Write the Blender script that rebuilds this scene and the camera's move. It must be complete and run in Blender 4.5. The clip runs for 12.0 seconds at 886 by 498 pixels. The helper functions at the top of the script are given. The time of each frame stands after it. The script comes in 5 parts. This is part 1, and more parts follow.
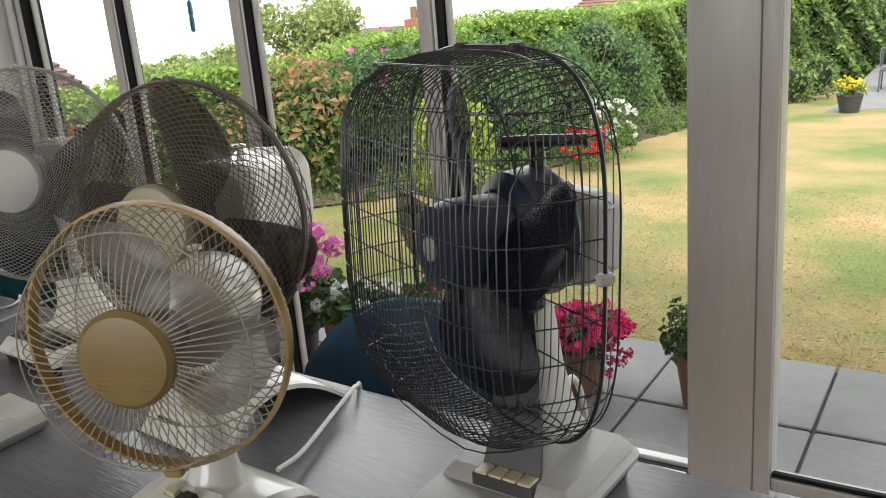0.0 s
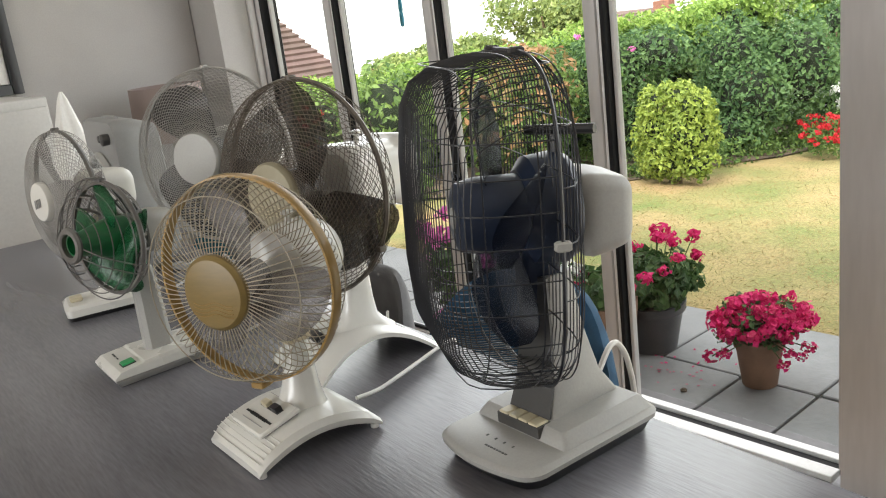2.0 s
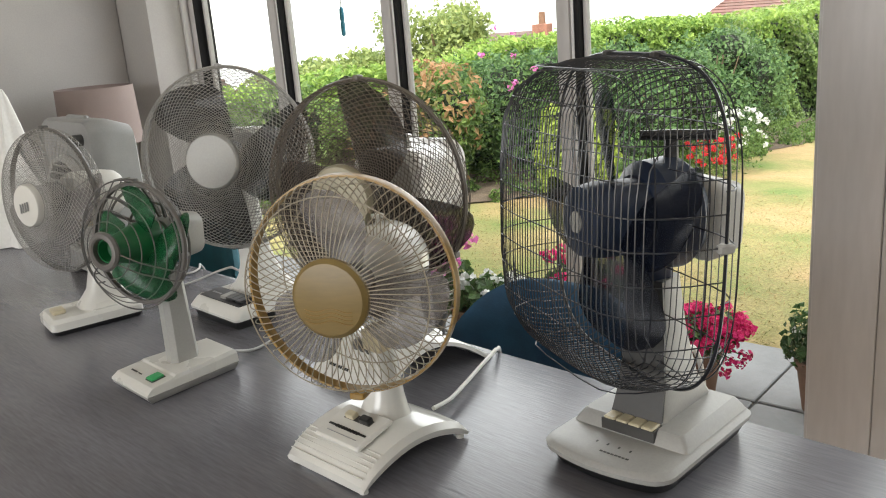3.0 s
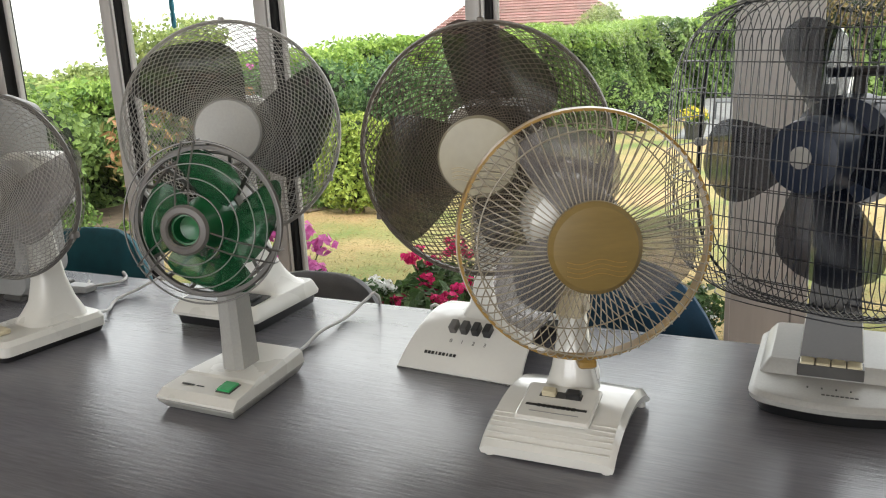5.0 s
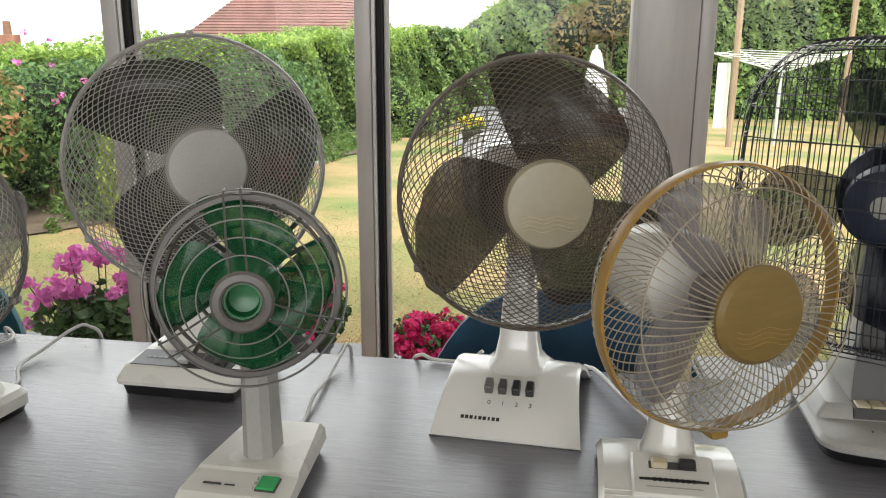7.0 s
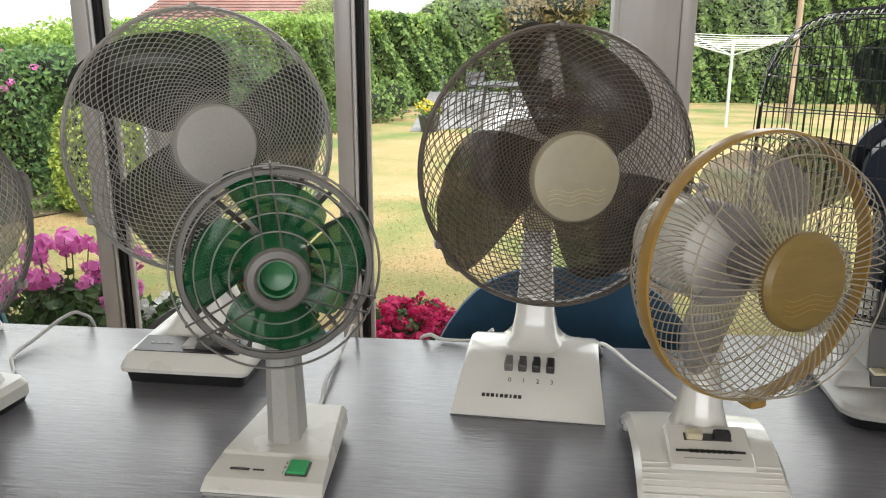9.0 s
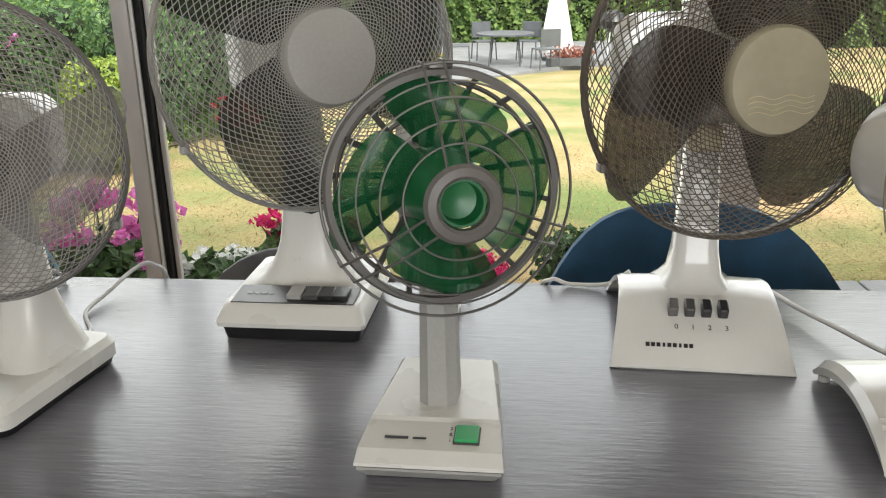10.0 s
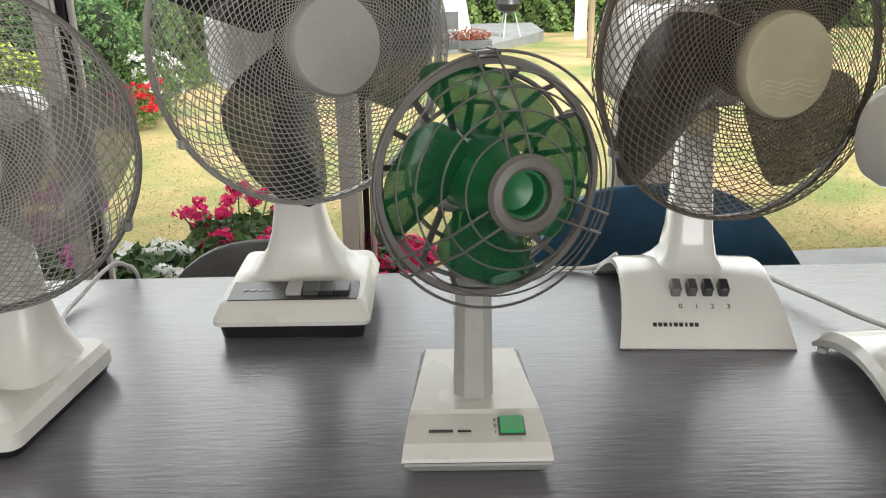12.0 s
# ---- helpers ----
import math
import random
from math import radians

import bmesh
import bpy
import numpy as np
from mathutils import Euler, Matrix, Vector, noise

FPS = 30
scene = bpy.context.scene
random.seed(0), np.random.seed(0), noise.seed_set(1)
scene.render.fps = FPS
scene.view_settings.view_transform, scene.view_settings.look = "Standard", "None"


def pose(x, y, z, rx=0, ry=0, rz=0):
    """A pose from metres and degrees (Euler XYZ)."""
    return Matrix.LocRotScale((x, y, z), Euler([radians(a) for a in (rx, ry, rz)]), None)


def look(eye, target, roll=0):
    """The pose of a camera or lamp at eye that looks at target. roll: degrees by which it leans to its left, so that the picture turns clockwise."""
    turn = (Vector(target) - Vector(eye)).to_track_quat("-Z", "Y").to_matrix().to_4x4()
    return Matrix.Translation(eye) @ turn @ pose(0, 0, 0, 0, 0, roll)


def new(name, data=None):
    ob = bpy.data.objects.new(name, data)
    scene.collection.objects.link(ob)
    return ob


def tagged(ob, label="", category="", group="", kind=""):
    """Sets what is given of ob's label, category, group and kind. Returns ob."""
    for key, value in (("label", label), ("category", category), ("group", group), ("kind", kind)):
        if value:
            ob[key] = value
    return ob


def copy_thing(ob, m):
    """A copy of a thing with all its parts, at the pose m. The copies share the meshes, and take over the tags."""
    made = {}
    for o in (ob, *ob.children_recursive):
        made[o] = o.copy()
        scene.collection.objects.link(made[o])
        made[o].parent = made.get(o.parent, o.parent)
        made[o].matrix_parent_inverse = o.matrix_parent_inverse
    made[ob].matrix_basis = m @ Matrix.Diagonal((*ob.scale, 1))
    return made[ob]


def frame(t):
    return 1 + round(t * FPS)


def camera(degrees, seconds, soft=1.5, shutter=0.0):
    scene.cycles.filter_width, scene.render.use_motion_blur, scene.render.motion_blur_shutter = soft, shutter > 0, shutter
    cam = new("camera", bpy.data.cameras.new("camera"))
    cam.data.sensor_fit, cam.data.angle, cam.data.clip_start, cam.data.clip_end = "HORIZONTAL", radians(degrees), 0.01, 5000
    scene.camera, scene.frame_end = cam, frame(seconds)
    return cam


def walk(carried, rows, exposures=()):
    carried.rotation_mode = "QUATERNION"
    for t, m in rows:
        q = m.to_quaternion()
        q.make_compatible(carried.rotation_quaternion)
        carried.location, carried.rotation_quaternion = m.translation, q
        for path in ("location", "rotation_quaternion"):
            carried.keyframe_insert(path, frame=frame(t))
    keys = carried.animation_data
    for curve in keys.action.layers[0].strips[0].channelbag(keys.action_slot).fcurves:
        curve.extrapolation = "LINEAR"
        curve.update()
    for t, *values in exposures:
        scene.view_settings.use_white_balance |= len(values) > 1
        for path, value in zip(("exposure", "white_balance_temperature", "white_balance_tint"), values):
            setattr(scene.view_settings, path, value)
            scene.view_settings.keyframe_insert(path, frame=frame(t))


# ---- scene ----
cam = camera(54.7, 12.0, soft=1.1)
PATH = [
    (0, (0.153, 0.212, 1.305), (-0.9, 1.816, 0.743), -4.9),
    (0.5, (0.357, 0.24, 1.306), (-0.972, 1.625, 0.744), -6.6),
    (1, (0.46, 0.253, 1.305), (-0.994, 1.501, 0.732), -7.3),
    (1.5, (0.468, 0.265, 1.305), (-1.021, 1.481, 0.752), -7.8),
    (2, (0.453, 0.239, 1.309), (-1.031, 1.468, 0.772), -7.2),
    (2.5, (0.361, 0.146, 1.324), (-1.039, 1.471, 0.79), -5.8),
    (4.5, (-0.221, -0.16, 1.26), (-1.072, 1.576, 0.749), -3.0),
    (5, (-0.336, -0.167, 1.239), (-1.048, 1.629, 0.722), -2.8),
    (5.5, (-0.438, -0.174, 1.233), (-0.986, 1.674, 0.7), -2.1),
    (6, (-0.562, -0.164, 1.259), (-0.967, 1.722, 0.731), -1.7),
    (6.5, (-0.666, -0.136, 1.27), (-0.936, 1.777, 0.751), -0.6),
    (7, (-0.727, -0.117, 1.278), (-0.899, 1.805, 0.754), 0.2),
    (9, (-0.811, -0.106, 1.26), (-0.874, 1.815, 0.706), 0.1),
    (9.5, (-0.91, -0.04, 1.218), (-1.006, 1.865, 0.617), -0.7),
    (10, (-0.986, 0.035, 1.187), (-1.049, 1.925, 0.536), -1.1),
    (10.5, (-1.014, 0.059, 1.179), (-1.007, 1.939, 0.496), -1.2),
    (11, (-1.034, 0.051, 1.186), (-0.97, 1.927, 0.496), -1.3),
    (11.5, (-1.077, 0.048, 1.192), (-0.951, 1.919, 0.497), -1.0),
    (12, (-1.108, 0.05, 1.192), (-0.935, 1.919, 0.502), -0.7),
]
walk(cam, [(t, look(eye, target, roll)) for t, eye, target, roll in PATH], [(0.0, 0.62), (0.8, 0.93), (2.5, 0.99), (4.5, 0.84), (7.0, 0.78), (9.5, 0.88), (12.0, 0.92)])

# ---- world and light ----
world = bpy.data.worlds.new("overcast_sky")
scene.world = world
world.use_nodes = True
wn, wl = world.node_tree.nodes, world.node_tree.links
wn.clear()
w_out = wn.new("ShaderNodeOutputWorld")
w_bg = wn.new("ShaderNodeBackground")
w_sky = wn.new("ShaderNodeTexSky")
w_sky.sky_type, w_sky.sun_disc = "NISHITA", False
w_sky.sun_elevation, w_sky.sun_rotation = radians(52), radians(150)
w_sky.air_density, w_sky.dust_density = 1.0, 3.0
w_co = wn.new("ShaderNodeTexCoord")
w_no = wn.new("ShaderNodeTexNoise")
w_no.inputs["Scale"].default_value, w_no.inputs["Detail"].default_value = 2.2, 5.0
w_rp = wn.new("ShaderNodeValToRGB")
w_rp.color_ramp.elements[0].position, w_rp.color_ramp.elements[1].position = 0.32, 0.62
w_rp.color_ramp.elements[0].color, w_rp.color_ramp.elements[1].color = (0.30, 0.30, 0.30, 1), (1, 1, 1, 1)
w_mx = wn.new("ShaderNodeMix")
w_mx.data_type = "RGBA"
w_mx.inputs[7].default_value = (14.1, 13.8, 13.4, 1)
wl.new(w_co.outputs["Generated"], w_no.inputs["Vector"])
wl.new(w_no.outputs["Fac"], w_rp.inputs["Fac"])
wl.new(w_rp.outputs["Color"], w_mx.inputs[0])
wl.new(w_sky.outputs["Color"], w_mx.inputs[6])
wl.new(w_mx.outputs[2], w_bg.inputs["Color"])
w_bg.inputs["Strength"].default_value = 0.135
wl.new(w_bg.outputs["Background"], w_out.inputs["Surface"])

sun = new("sun", bpy.data.lights.new("sun", "SUN"))
sun.data.energy, sun.data.angle, sun.data.color = 2.25, radians(14), (1.0, 0.965, 0.90)
sun.matrix_world = look((4, -6, 14), (-1, 6, 0))


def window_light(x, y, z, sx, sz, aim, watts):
    """Adds a lamp that stands in for the sky's light in an opening."""
    ob = new("added_daylight", bpy.data.lights.new("added_daylight", "AREA"))
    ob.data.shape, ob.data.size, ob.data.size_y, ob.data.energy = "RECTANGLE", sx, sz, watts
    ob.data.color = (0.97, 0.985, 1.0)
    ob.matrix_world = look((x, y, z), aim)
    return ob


window_light(-1.72, 2.135, 1.15, 2.35, 1.9, (-1.72, 0, 1.0), 9)
window_light(0.80, 2.135, 1.15, 1.9, 1.9, (0.80, 0, 1.0), 8)
# Rear opening is unseen and added; its lamp brightens the fan fronts.
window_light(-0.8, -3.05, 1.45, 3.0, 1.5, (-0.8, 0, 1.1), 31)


# ---- materials ----
def material(name, color, rough=0.5, metal=0.0, vary=0.12, scale=6.0, bump=0.0, bump_scale=80.0, stretch=(1, 1, 1), coat=0.0, island=0.0, random_ob=0.0, fine=0.05, spec=0.5, color2=None):
    """A surface with colour varied at two scales, roughness varied a little, and fine relief."""
    m = bpy.data.materials.new(name)
    m.use_nodes = True
    n, l = m.node_tree.nodes, m.node_tree.links
    b = n["Principled BSDF"]
    co, mp = n.new("ShaderNodeTexCoord"), n.new("ShaderNodeMapping")
    mp.inputs["Scale"].default_value = stretch
    l.new(co.outputs["Object"], mp.inputs["Vector"])
    big, small = n.new("ShaderNodeTexNoise"), n.new("ShaderNodeTexNoise")
    big.inputs["Scale"].default_value, big.inputs["Detail"].default_value = scale, 4
    small.inputs["Scale"].default_value, small.inputs["Detail"].default_value = bump_scale, 3
    for t in (big, small):
        l.new(mp.outputs["Vector"], t.inputs["Vector"])
    c2 = color2 or tuple(min(1.0, c * (1 + vary)) for c in color)
    c1 = color if color2 else tuple(c * (1 - vary) for c in color)
    ramp = n.new("ShaderNodeValToRGB")
    ramp.color_ramp.elements[0].position, ramp.color_ramp.elements[1].position = 0.33, 0.67
    ramp.color_ramp.elements[0].color, ramp.color_ramp.elements[1].color = (*c1, 1), (*c2, 1)
    l.new(big.outputs["Fac"], ramp.inputs["Fac"])
    last = ramp.outputs["Color"]
    hsv = n.new("ShaderNodeHueSaturation")
    mr = n.new("ShaderNodeMapRange")
    mr.inputs["From Min"].default_value, mr.inputs["From Max"].default_value = 0.25, 0.75
    mr.inputs["To Min"].default_value, mr.inputs["To Max"].default_value = 1 - fine, 1 + fine
    l.new(small.outputs["Fac"], mr.inputs["Value"])
    value = mr.outputs["Result"]
    amount = island or random_ob
    if amount:
        src = n.new("ShaderNodeNewGeometry").outputs["Random Per Island"] if island else n.new("ShaderNodeObjectInfo").outputs["Random"]
        r2 = n.new("ShaderNodeMapRange")
        r2.inputs["To Min"].default_value, r2.inputs["To Max"].default_value = 1 - amount, 1 + amount
        l.new(src, r2.inputs["Value"])
        mu = n.new("ShaderNodeMath")
        mu.operation = "MULTIPLY"
        l.new(value, mu.inputs[0]), l.new(r2.outputs["Result"], mu.inputs[1])
        value = mu.outputs["Value"]
        r3 = n.new("ShaderNodeMapRange")
        r3.inputs["To Min"].default_value, r3.inputs["To Max"].default_value = 0.5 + 0.06 * amount, 0.5 - 0.06 * amount
        l.new(src, r3.inputs["Value"]), l.new(r3.outputs["Result"], hsv.inputs["Hue"])
    l.new(value, hsv.inputs["Value"])
    l.new(last, hsv.inputs["Color"])
    l.new(hsv.outputs["Color"], b.inputs["Base Color"])
    rr = n.new("ShaderNodeMapRange")
    rr.inputs["To Min"].default_value, rr.inputs["To Max"].default_value = max(0.02, rough - 0.06), min(1, rough + 0.06)
    l.new(big.outputs["Fac"], rr.inputs["Value"]), l.new(rr.outputs["Result"], b.inputs["Roughness"])
    b.inputs["Metallic"].default_value = metal
    b.inputs["Specular IOR Level"].default_value = spec
    b.inputs["Coat Weight"].default_value = coat
    if bump:
        bp = n.new("ShaderNodeBump")
        bp.inputs["Strength"].default_value, bp.inputs["Distance"].default_value = bump, 0.002
        l.new(small.outputs["Fac"], bp.inputs["Height"]), l.new(bp.outputs["Normal"], b.inputs["Normal"])
    return m


def clear(name, color, through_share, rough=0.15, gloss=0.5):
    """Tinted see-through plastic: part surface, part clear."""
    m = bpy.data.materials.new(name)
    m.use_nodes = True
    n, l = m.node_tree.nodes, m.node_tree.links
    b, o = n["Principled BSDF"], n["Material Output"]
    no = n.new("ShaderNodeTexNoise")
    no.inputs["Scale"].default_value = 25
    mr = n.new("ShaderNodeMapRange")
    mr.inputs["To Min"].default_value, mr.inputs["To Max"].default_value = through_share - 0.08, through_share + 0.08
    b.inputs["Base Color"].default_value, b.inputs["Roughness"].default_value = (*color, 1), rough
    b.inputs["Specular IOR Level"].default_value = gloss
    tr, mx = n.new("ShaderNodeBsdfTransparent"), n.new("ShaderNodeMixShader")
    tr.inputs["Color"].default_value = (*[0.5 + 0.5 * c for c in color], 1)
    l.new(no.outputs["Fac"], mr.inputs["Value"]), l.new(mr.outputs["Result"], mx.inputs["Fac"])
    l.new(b.outputs["BSDF"], mx.inputs[1]), l.new(tr.outputs["BSDF"], mx.inputs[2]), l.new(mx.outputs["Shader"], o.inputs["Surface"])
    return m


def leaf_material(name, dark, light, petal=False):
    """Leaves or petals: each one of its own shade, some light coming through."""
    m = bpy.data.materials.new(name)
    m.use_nodes = True
    n, l = m.node_tree.nodes, m.node_tree.links
    b, o = n["Principled BSDF"], n["Material Output"]
    g = n.new("ShaderNodeNewGeometry")
    co, no = n.new("ShaderNodeTexCoord"), n.new("ShaderNodeTexNoise")
    no.inputs["Scale"].default_value, no.inputs["Detail"].default_value = 1.6, 3
    l.new(co.outputs["Object"], no.inputs["Vector"])
    ad = n.new("ShaderNodeMath")
    ad.operation = "MULTIPLY_ADD"
    ad.inputs[1].default_value, ad.inputs[2].default_value = 0.55, -0.05
    l.new(g.outputs["Random Per Island"], ad.inputs[0])
    a2 = n.new("ShaderNodeMath")
    a2.operation = "MULTIPLY_ADD"
    a2.inputs[1].default_value = 0.55
    l.new(no.outputs["Fac"], a2.inputs[0]), l.new(ad.outputs["Value"], a2.inputs[2])
    rp = n.new("ShaderNodeValToRGB")
    rp.color_ramp.elements[0].position, rp.color_ramp.elements[1].position = 0.12, 0.75
    rp.color_ramp.elements[0].color, rp.color_ramp.elements[1].color = (*dark, 1), (*light, 1)
    l.new(a2.outputs["Value"], rp.inputs["Fac"]), l.new(rp.outputs["Color"], b.inputs["Base Color"])
    b.inputs["Roughness"].default_value = 0.6 if petal else 0.5
    b.inputs["Specular IOR Level"].default_value = 0.3
    tl, mx = n.new("ShaderNodeBsdfTranslucent"), n.new("ShaderNodeMixShader")
    mx.inputs["Fac"].default_value = 0.35
    l.new(rp.outputs["Color"], tl.inputs["Color"])
    l.new(b.outputs["BSDF"], mx.inputs[1]), l.new(tl.outputs["BSDF"], mx.inputs[2]), l.new(mx.outputs["Shader"], o.inputs["Surface"])
    return m


def glass_material():
    """A clear pane: it lets the view through and mirrors a little."""
    m = bpy.data.materials.new("window_glass")
    m.use_nodes = True
    n, l = m.node_tree.nodes, m.node_tree.links
    o = n["Material Output"]
    n.remove(n["Principled BSDF"])
    fr, tr, gl, mx = n.new("ShaderNodeLayerWeight"), n.new("ShaderNodeBsdfTransparent"), n.new("ShaderNodeBsdfGlossy"), n.new("ShaderNodeMixShader")
    gl.inputs["Roughness"].default_value = 0.02
    pw, mr = n.new("ShaderNodeMath"), n.new("ShaderNodeMapRange")
    pw.operation, pw.inputs[1].default_value = "POWER", 5.0
    mr.inputs["To Min"].default_value, mr.inputs["To Max"].default_value = 0.012, 0.55
    l.new(fr.outputs["Facing"], pw.inputs[0]), l.new(pw.outputs["Value"], mr.inputs["Value"])
    tr.inputs["Color"].default_value = (0.96, 0.98, 0.97, 1)
    l.new(mr.outputs["Result"], mx.inputs["Fac"]), l.new(tr.outputs["BSDF"], mx.inputs[1]), l.new(gl.outputs["BSDF"], mx.inputs[2])
    l.new(mx.outputs["Shader"], o.inputs["Surface"])
    return m


GLASS = glass_material()
WALL = material("matt_wall_paint", (0.385, 0.37, 0.355), 0.8, vary=0.03, bump=0.15, bump_scale=220)
CEIL = material("white_ceiling_paint", (0.82, 0.82, 0.80), 0.85, vary=0.02, bump=0.1, bump_scale=200)
FRAME = material("white_window_upvc", (0.50, 0.485, 0.48), 0.35, vary=0.05, bump=0.04, bump_scale=60, stretch=(1, 1, 0.15))
WHITE_PAINT = material("white_sill_paint", (0.72, 0.72, 0.71), 0.4, vary=0.04, scale=12, bump=0.05, bump_scale=90)
BLACK_SEAL = material("black_rubber_seal", (0.010, 0.010, 0.011), 0.6, vary=0.3, spec=0.2)
ALU = material("worn_aluminium", (0.62, 0.63, 0.64), 0.32, metal=0.9, vary=0.08, scale=20)
FLOOR_M = material("oak_floor", (0.30, 0.21, 0.13), 0.45, vary=0.2, stretch=(0.3, 3, 1), random_ob=0.12, bump=0.1)
TABLE_M = material("grey_stained_oak", (0.146, 0.143, 0.160), 0.25, vary=0.12, scale=7, bump=0.20, bump_scale=170, stretch=(0.17, 1.6, 1), fine=0.14, spec=0.38)
TABLE_LEG = material("grey_painted_wood", (0.12, 0.12, 0.125), 0.45, vary=0.12, stretch=(2, 2, 0.2), bump=0.1)
WHITE_GLOSS = material("white_gloss_plastic", (0.67, 0.66, 0.62), 0.18, vary=0.025, scale=9, bump=0.005, bump_scale=200, coat=0.4, fine=0.012)
WHITE_SATIN = material("white_satin_plastic", (0.62, 0.61, 0.57), 0.28, vary=0.03, scale=9, bump=0.006, bump_scale=200, fine=0.012)
GREY_PL = material("pale_grey_plastic", (0.34, 0.335, 0.315), 0.38, vary=0.05, scale=10, bump=0.04, bump_scale=300)
DKGREY = material("dark_grey_plastic", (0.055, 0.053, 0.050), 0.42, vary=0.1, scale=12, bump=0.05, bump_scale=300)
MIDGREY = material("mid_grey_plastic", (0.24, 0.24, 0.235), 0.4, vary=0.08, scale=12, bump=0.04, bump_scale=300)
BLACK_PL = material("black_plastic", (0.014, 0.014, 0.015), 0.35, vary=0.2, scale=12)
NAVY = material("navy_plastic", (0.012, 0.020, 0.042), 0.38, vary=0.2, scale=10)
NAVY_CLEAR = clear("navy_blade_plastic", (0.012, 0.018, 0.038), 0.76, 0.3)
NAVY_WIRE = material("navy_coated_wire", (0.012, 0.013, 0.017), 0.30, vary=0.25, scale=30, spec=0.6)
CREAM = material("aged_cream_plastic", (0.58, 0.50, 0.33), 0.4, vary=0.08, scale=20)
CREAM_KEY = material("yellowed_key_plastic", (0.55, 0.49, 0.34), 0.4, vary=0.1, scale=40)
GOLD = material("ochre_plastic", (0.33, 0.20, 0.05), 0.33, vary=0.10, scale=18, coat=0.2)
GOLD_CAP = material("dull_ochre_cap", (0.20, 0.138, 0.043), 0.34, vary=0.08, scale=14, stretch=(1, 1, 6))
BEIGE_CAP = material("beige_cap_plastic", (0.33, 0.298, 0.21), 0.36, vary=0.06, scale=14)
WIRE_WHITE = material("white_coated_wire", (0.62, 0.60, 0.55), 0.35, vary=0.12, scale=40)
WIRE_BRONZE = material("bronze_coated_wire", (0.115, 0.095, 0.075), 0.40, vary=0.25, scale=30)
WIRE_GREY = material("grey_coated_wire", (0.30, 0.29, 0.27), 0.36, vary=0.15, scale=30)
WIRE_CREAM = material("cream_coated_wire", (0.31, 0.27, 0.20), 0.36, vary=0.12, scale=40)
WIRE_STEEL = material("dull_steel_wire", (0.13, 0.125, 0.12), 0.36, metal=0.5, vary=0.15, scale=30)
SMOKE = clear("smoked_brown_blade", (0.062, 0.048, 0.042), 0.50, 0.25)
SMOKE_GREY = clear("smoked_grey_blade", (0.040, 0.040, 0.043), 0.55, 0.25)
CLEAR_BLADE = clear("clear_grey_blade", (0.42, 0.40, 0.40), 0.70, 0.2)
GREEN_BLADE = clear("green_blade_plastic", (0.014, 0.140, 0.050), 0.54, 0.25)
GREEN = material("green_plastic", (0.012, 0.135, 0.045), 0.32, vary=0.12, scale=15)
GREEN_KEY = material("bright_green_switch", (0.035, 0.34, 0.11), 0.3, vary=0.05, scale=20)
INK = material("black_print", (0.02, 0.02, 0.02), 0.5, vary=0.2)
GREY_INK = material("grey_print", (0.30, 0.30, 0.30), 0.5, vary=0.1)
CORD_W = material("white_cord", (0.62, 0.61, 0.58), 0.45, vary=0.06)
CORD_G = material("grey_cord", (0.40, 0.39, 0.38), 0.45, vary=0.06)
BLUE_VELVET = material("blue_velvet", (0.012, 0.062, 0.125), 0.75, vary=0.25, scale=14, bump=0.25, bump_scale=260)
TEAL_VELVET = material("teal_velvet", (0.006, 0.085, 0.115), 0.75, vary=0.25, scale=14, bump=0.25, bump_scale=260)
GREY_VELVET = material("grey_velvet", (0.12, 0.12, 0.125), 0.8, vary=0.2, scale=14, bump=0.25, bump_scale=260)
TAUPE = material("taupe_lampshade_cloth", (0.26, 0.205, 0.19), 0.85, vary=0.06, bump=0.2, bump_scale=500)
PALE_PAINT = material("pale_cabinet_paint", (0.50, 0.49, 0.47), 0.55, vary=0.04, scale=3, bump=0.05, bump_scale=120)
RIB_GREY = material("grey_rib_plastic", (0.12, 0.113, 0.105), 0.42, vary=0.08, scale=14, bump=0.03, bump_scale=250)
LINEN = material("white_cotton", (0.75, 0.74, 0.71), 0.85, vary=0.04, bump=0.25, bump_scale=120)
STONE = material("grey_paving_stone", (0.20, 0.20, 0.205), 0.75, vary=0.14, scale=3.5, random_ob=0.10, bump=0.5, bump_scale=45, fine=0.08)
JOINT = material("dark_sand_joint", (0.075, 0.07, 0.062), 0.95, vary=0.25, scale=20, bump=0.6, bump_scale=90)
TERRA = material("old_terracotta", (0.215, 0.118, 0.075), 0.85, vary=0.16, scale=11, bump=0.3, bump_scale=120, fine=0.1)
DARKPOT = material("dark_glazed_pot", (0.045, 0.045, 0.05), 0.4, vary=0.2, scale=12)
LAWN = material("dry_lawn", (0.135, 0.180, 0.045), 0.95, vary=0.2, scale=1.1, bump=0.9, bump_scale=60, color2=(0.41, 0.275, 0.138), fine=0.34)
GRASS = leaf_material("grass_blades", (0.15, 0.19, 0.055), (0.41, 0.285, 0.135))
SOIL = material("garden_soil", (0.115, 0.085, 0.06), 0.95, vary=0.3, scale=6, bump=0.9, bump_scale=40, fine=0.2)
BARK = material("shrub_bark", (0.15, 0.105, 0.065), 0.9, vary=0.3, scale=14, bump=0.6, bump_scale=70)
# Near-black by colour: holds the shade that lies between the leaves.
INNER_SHADE = material("inner_shade_colour", (0.014, 0.022, 0.009), 0.95, vary=0.4, scale=5)
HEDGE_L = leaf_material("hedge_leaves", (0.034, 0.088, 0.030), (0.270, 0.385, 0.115))
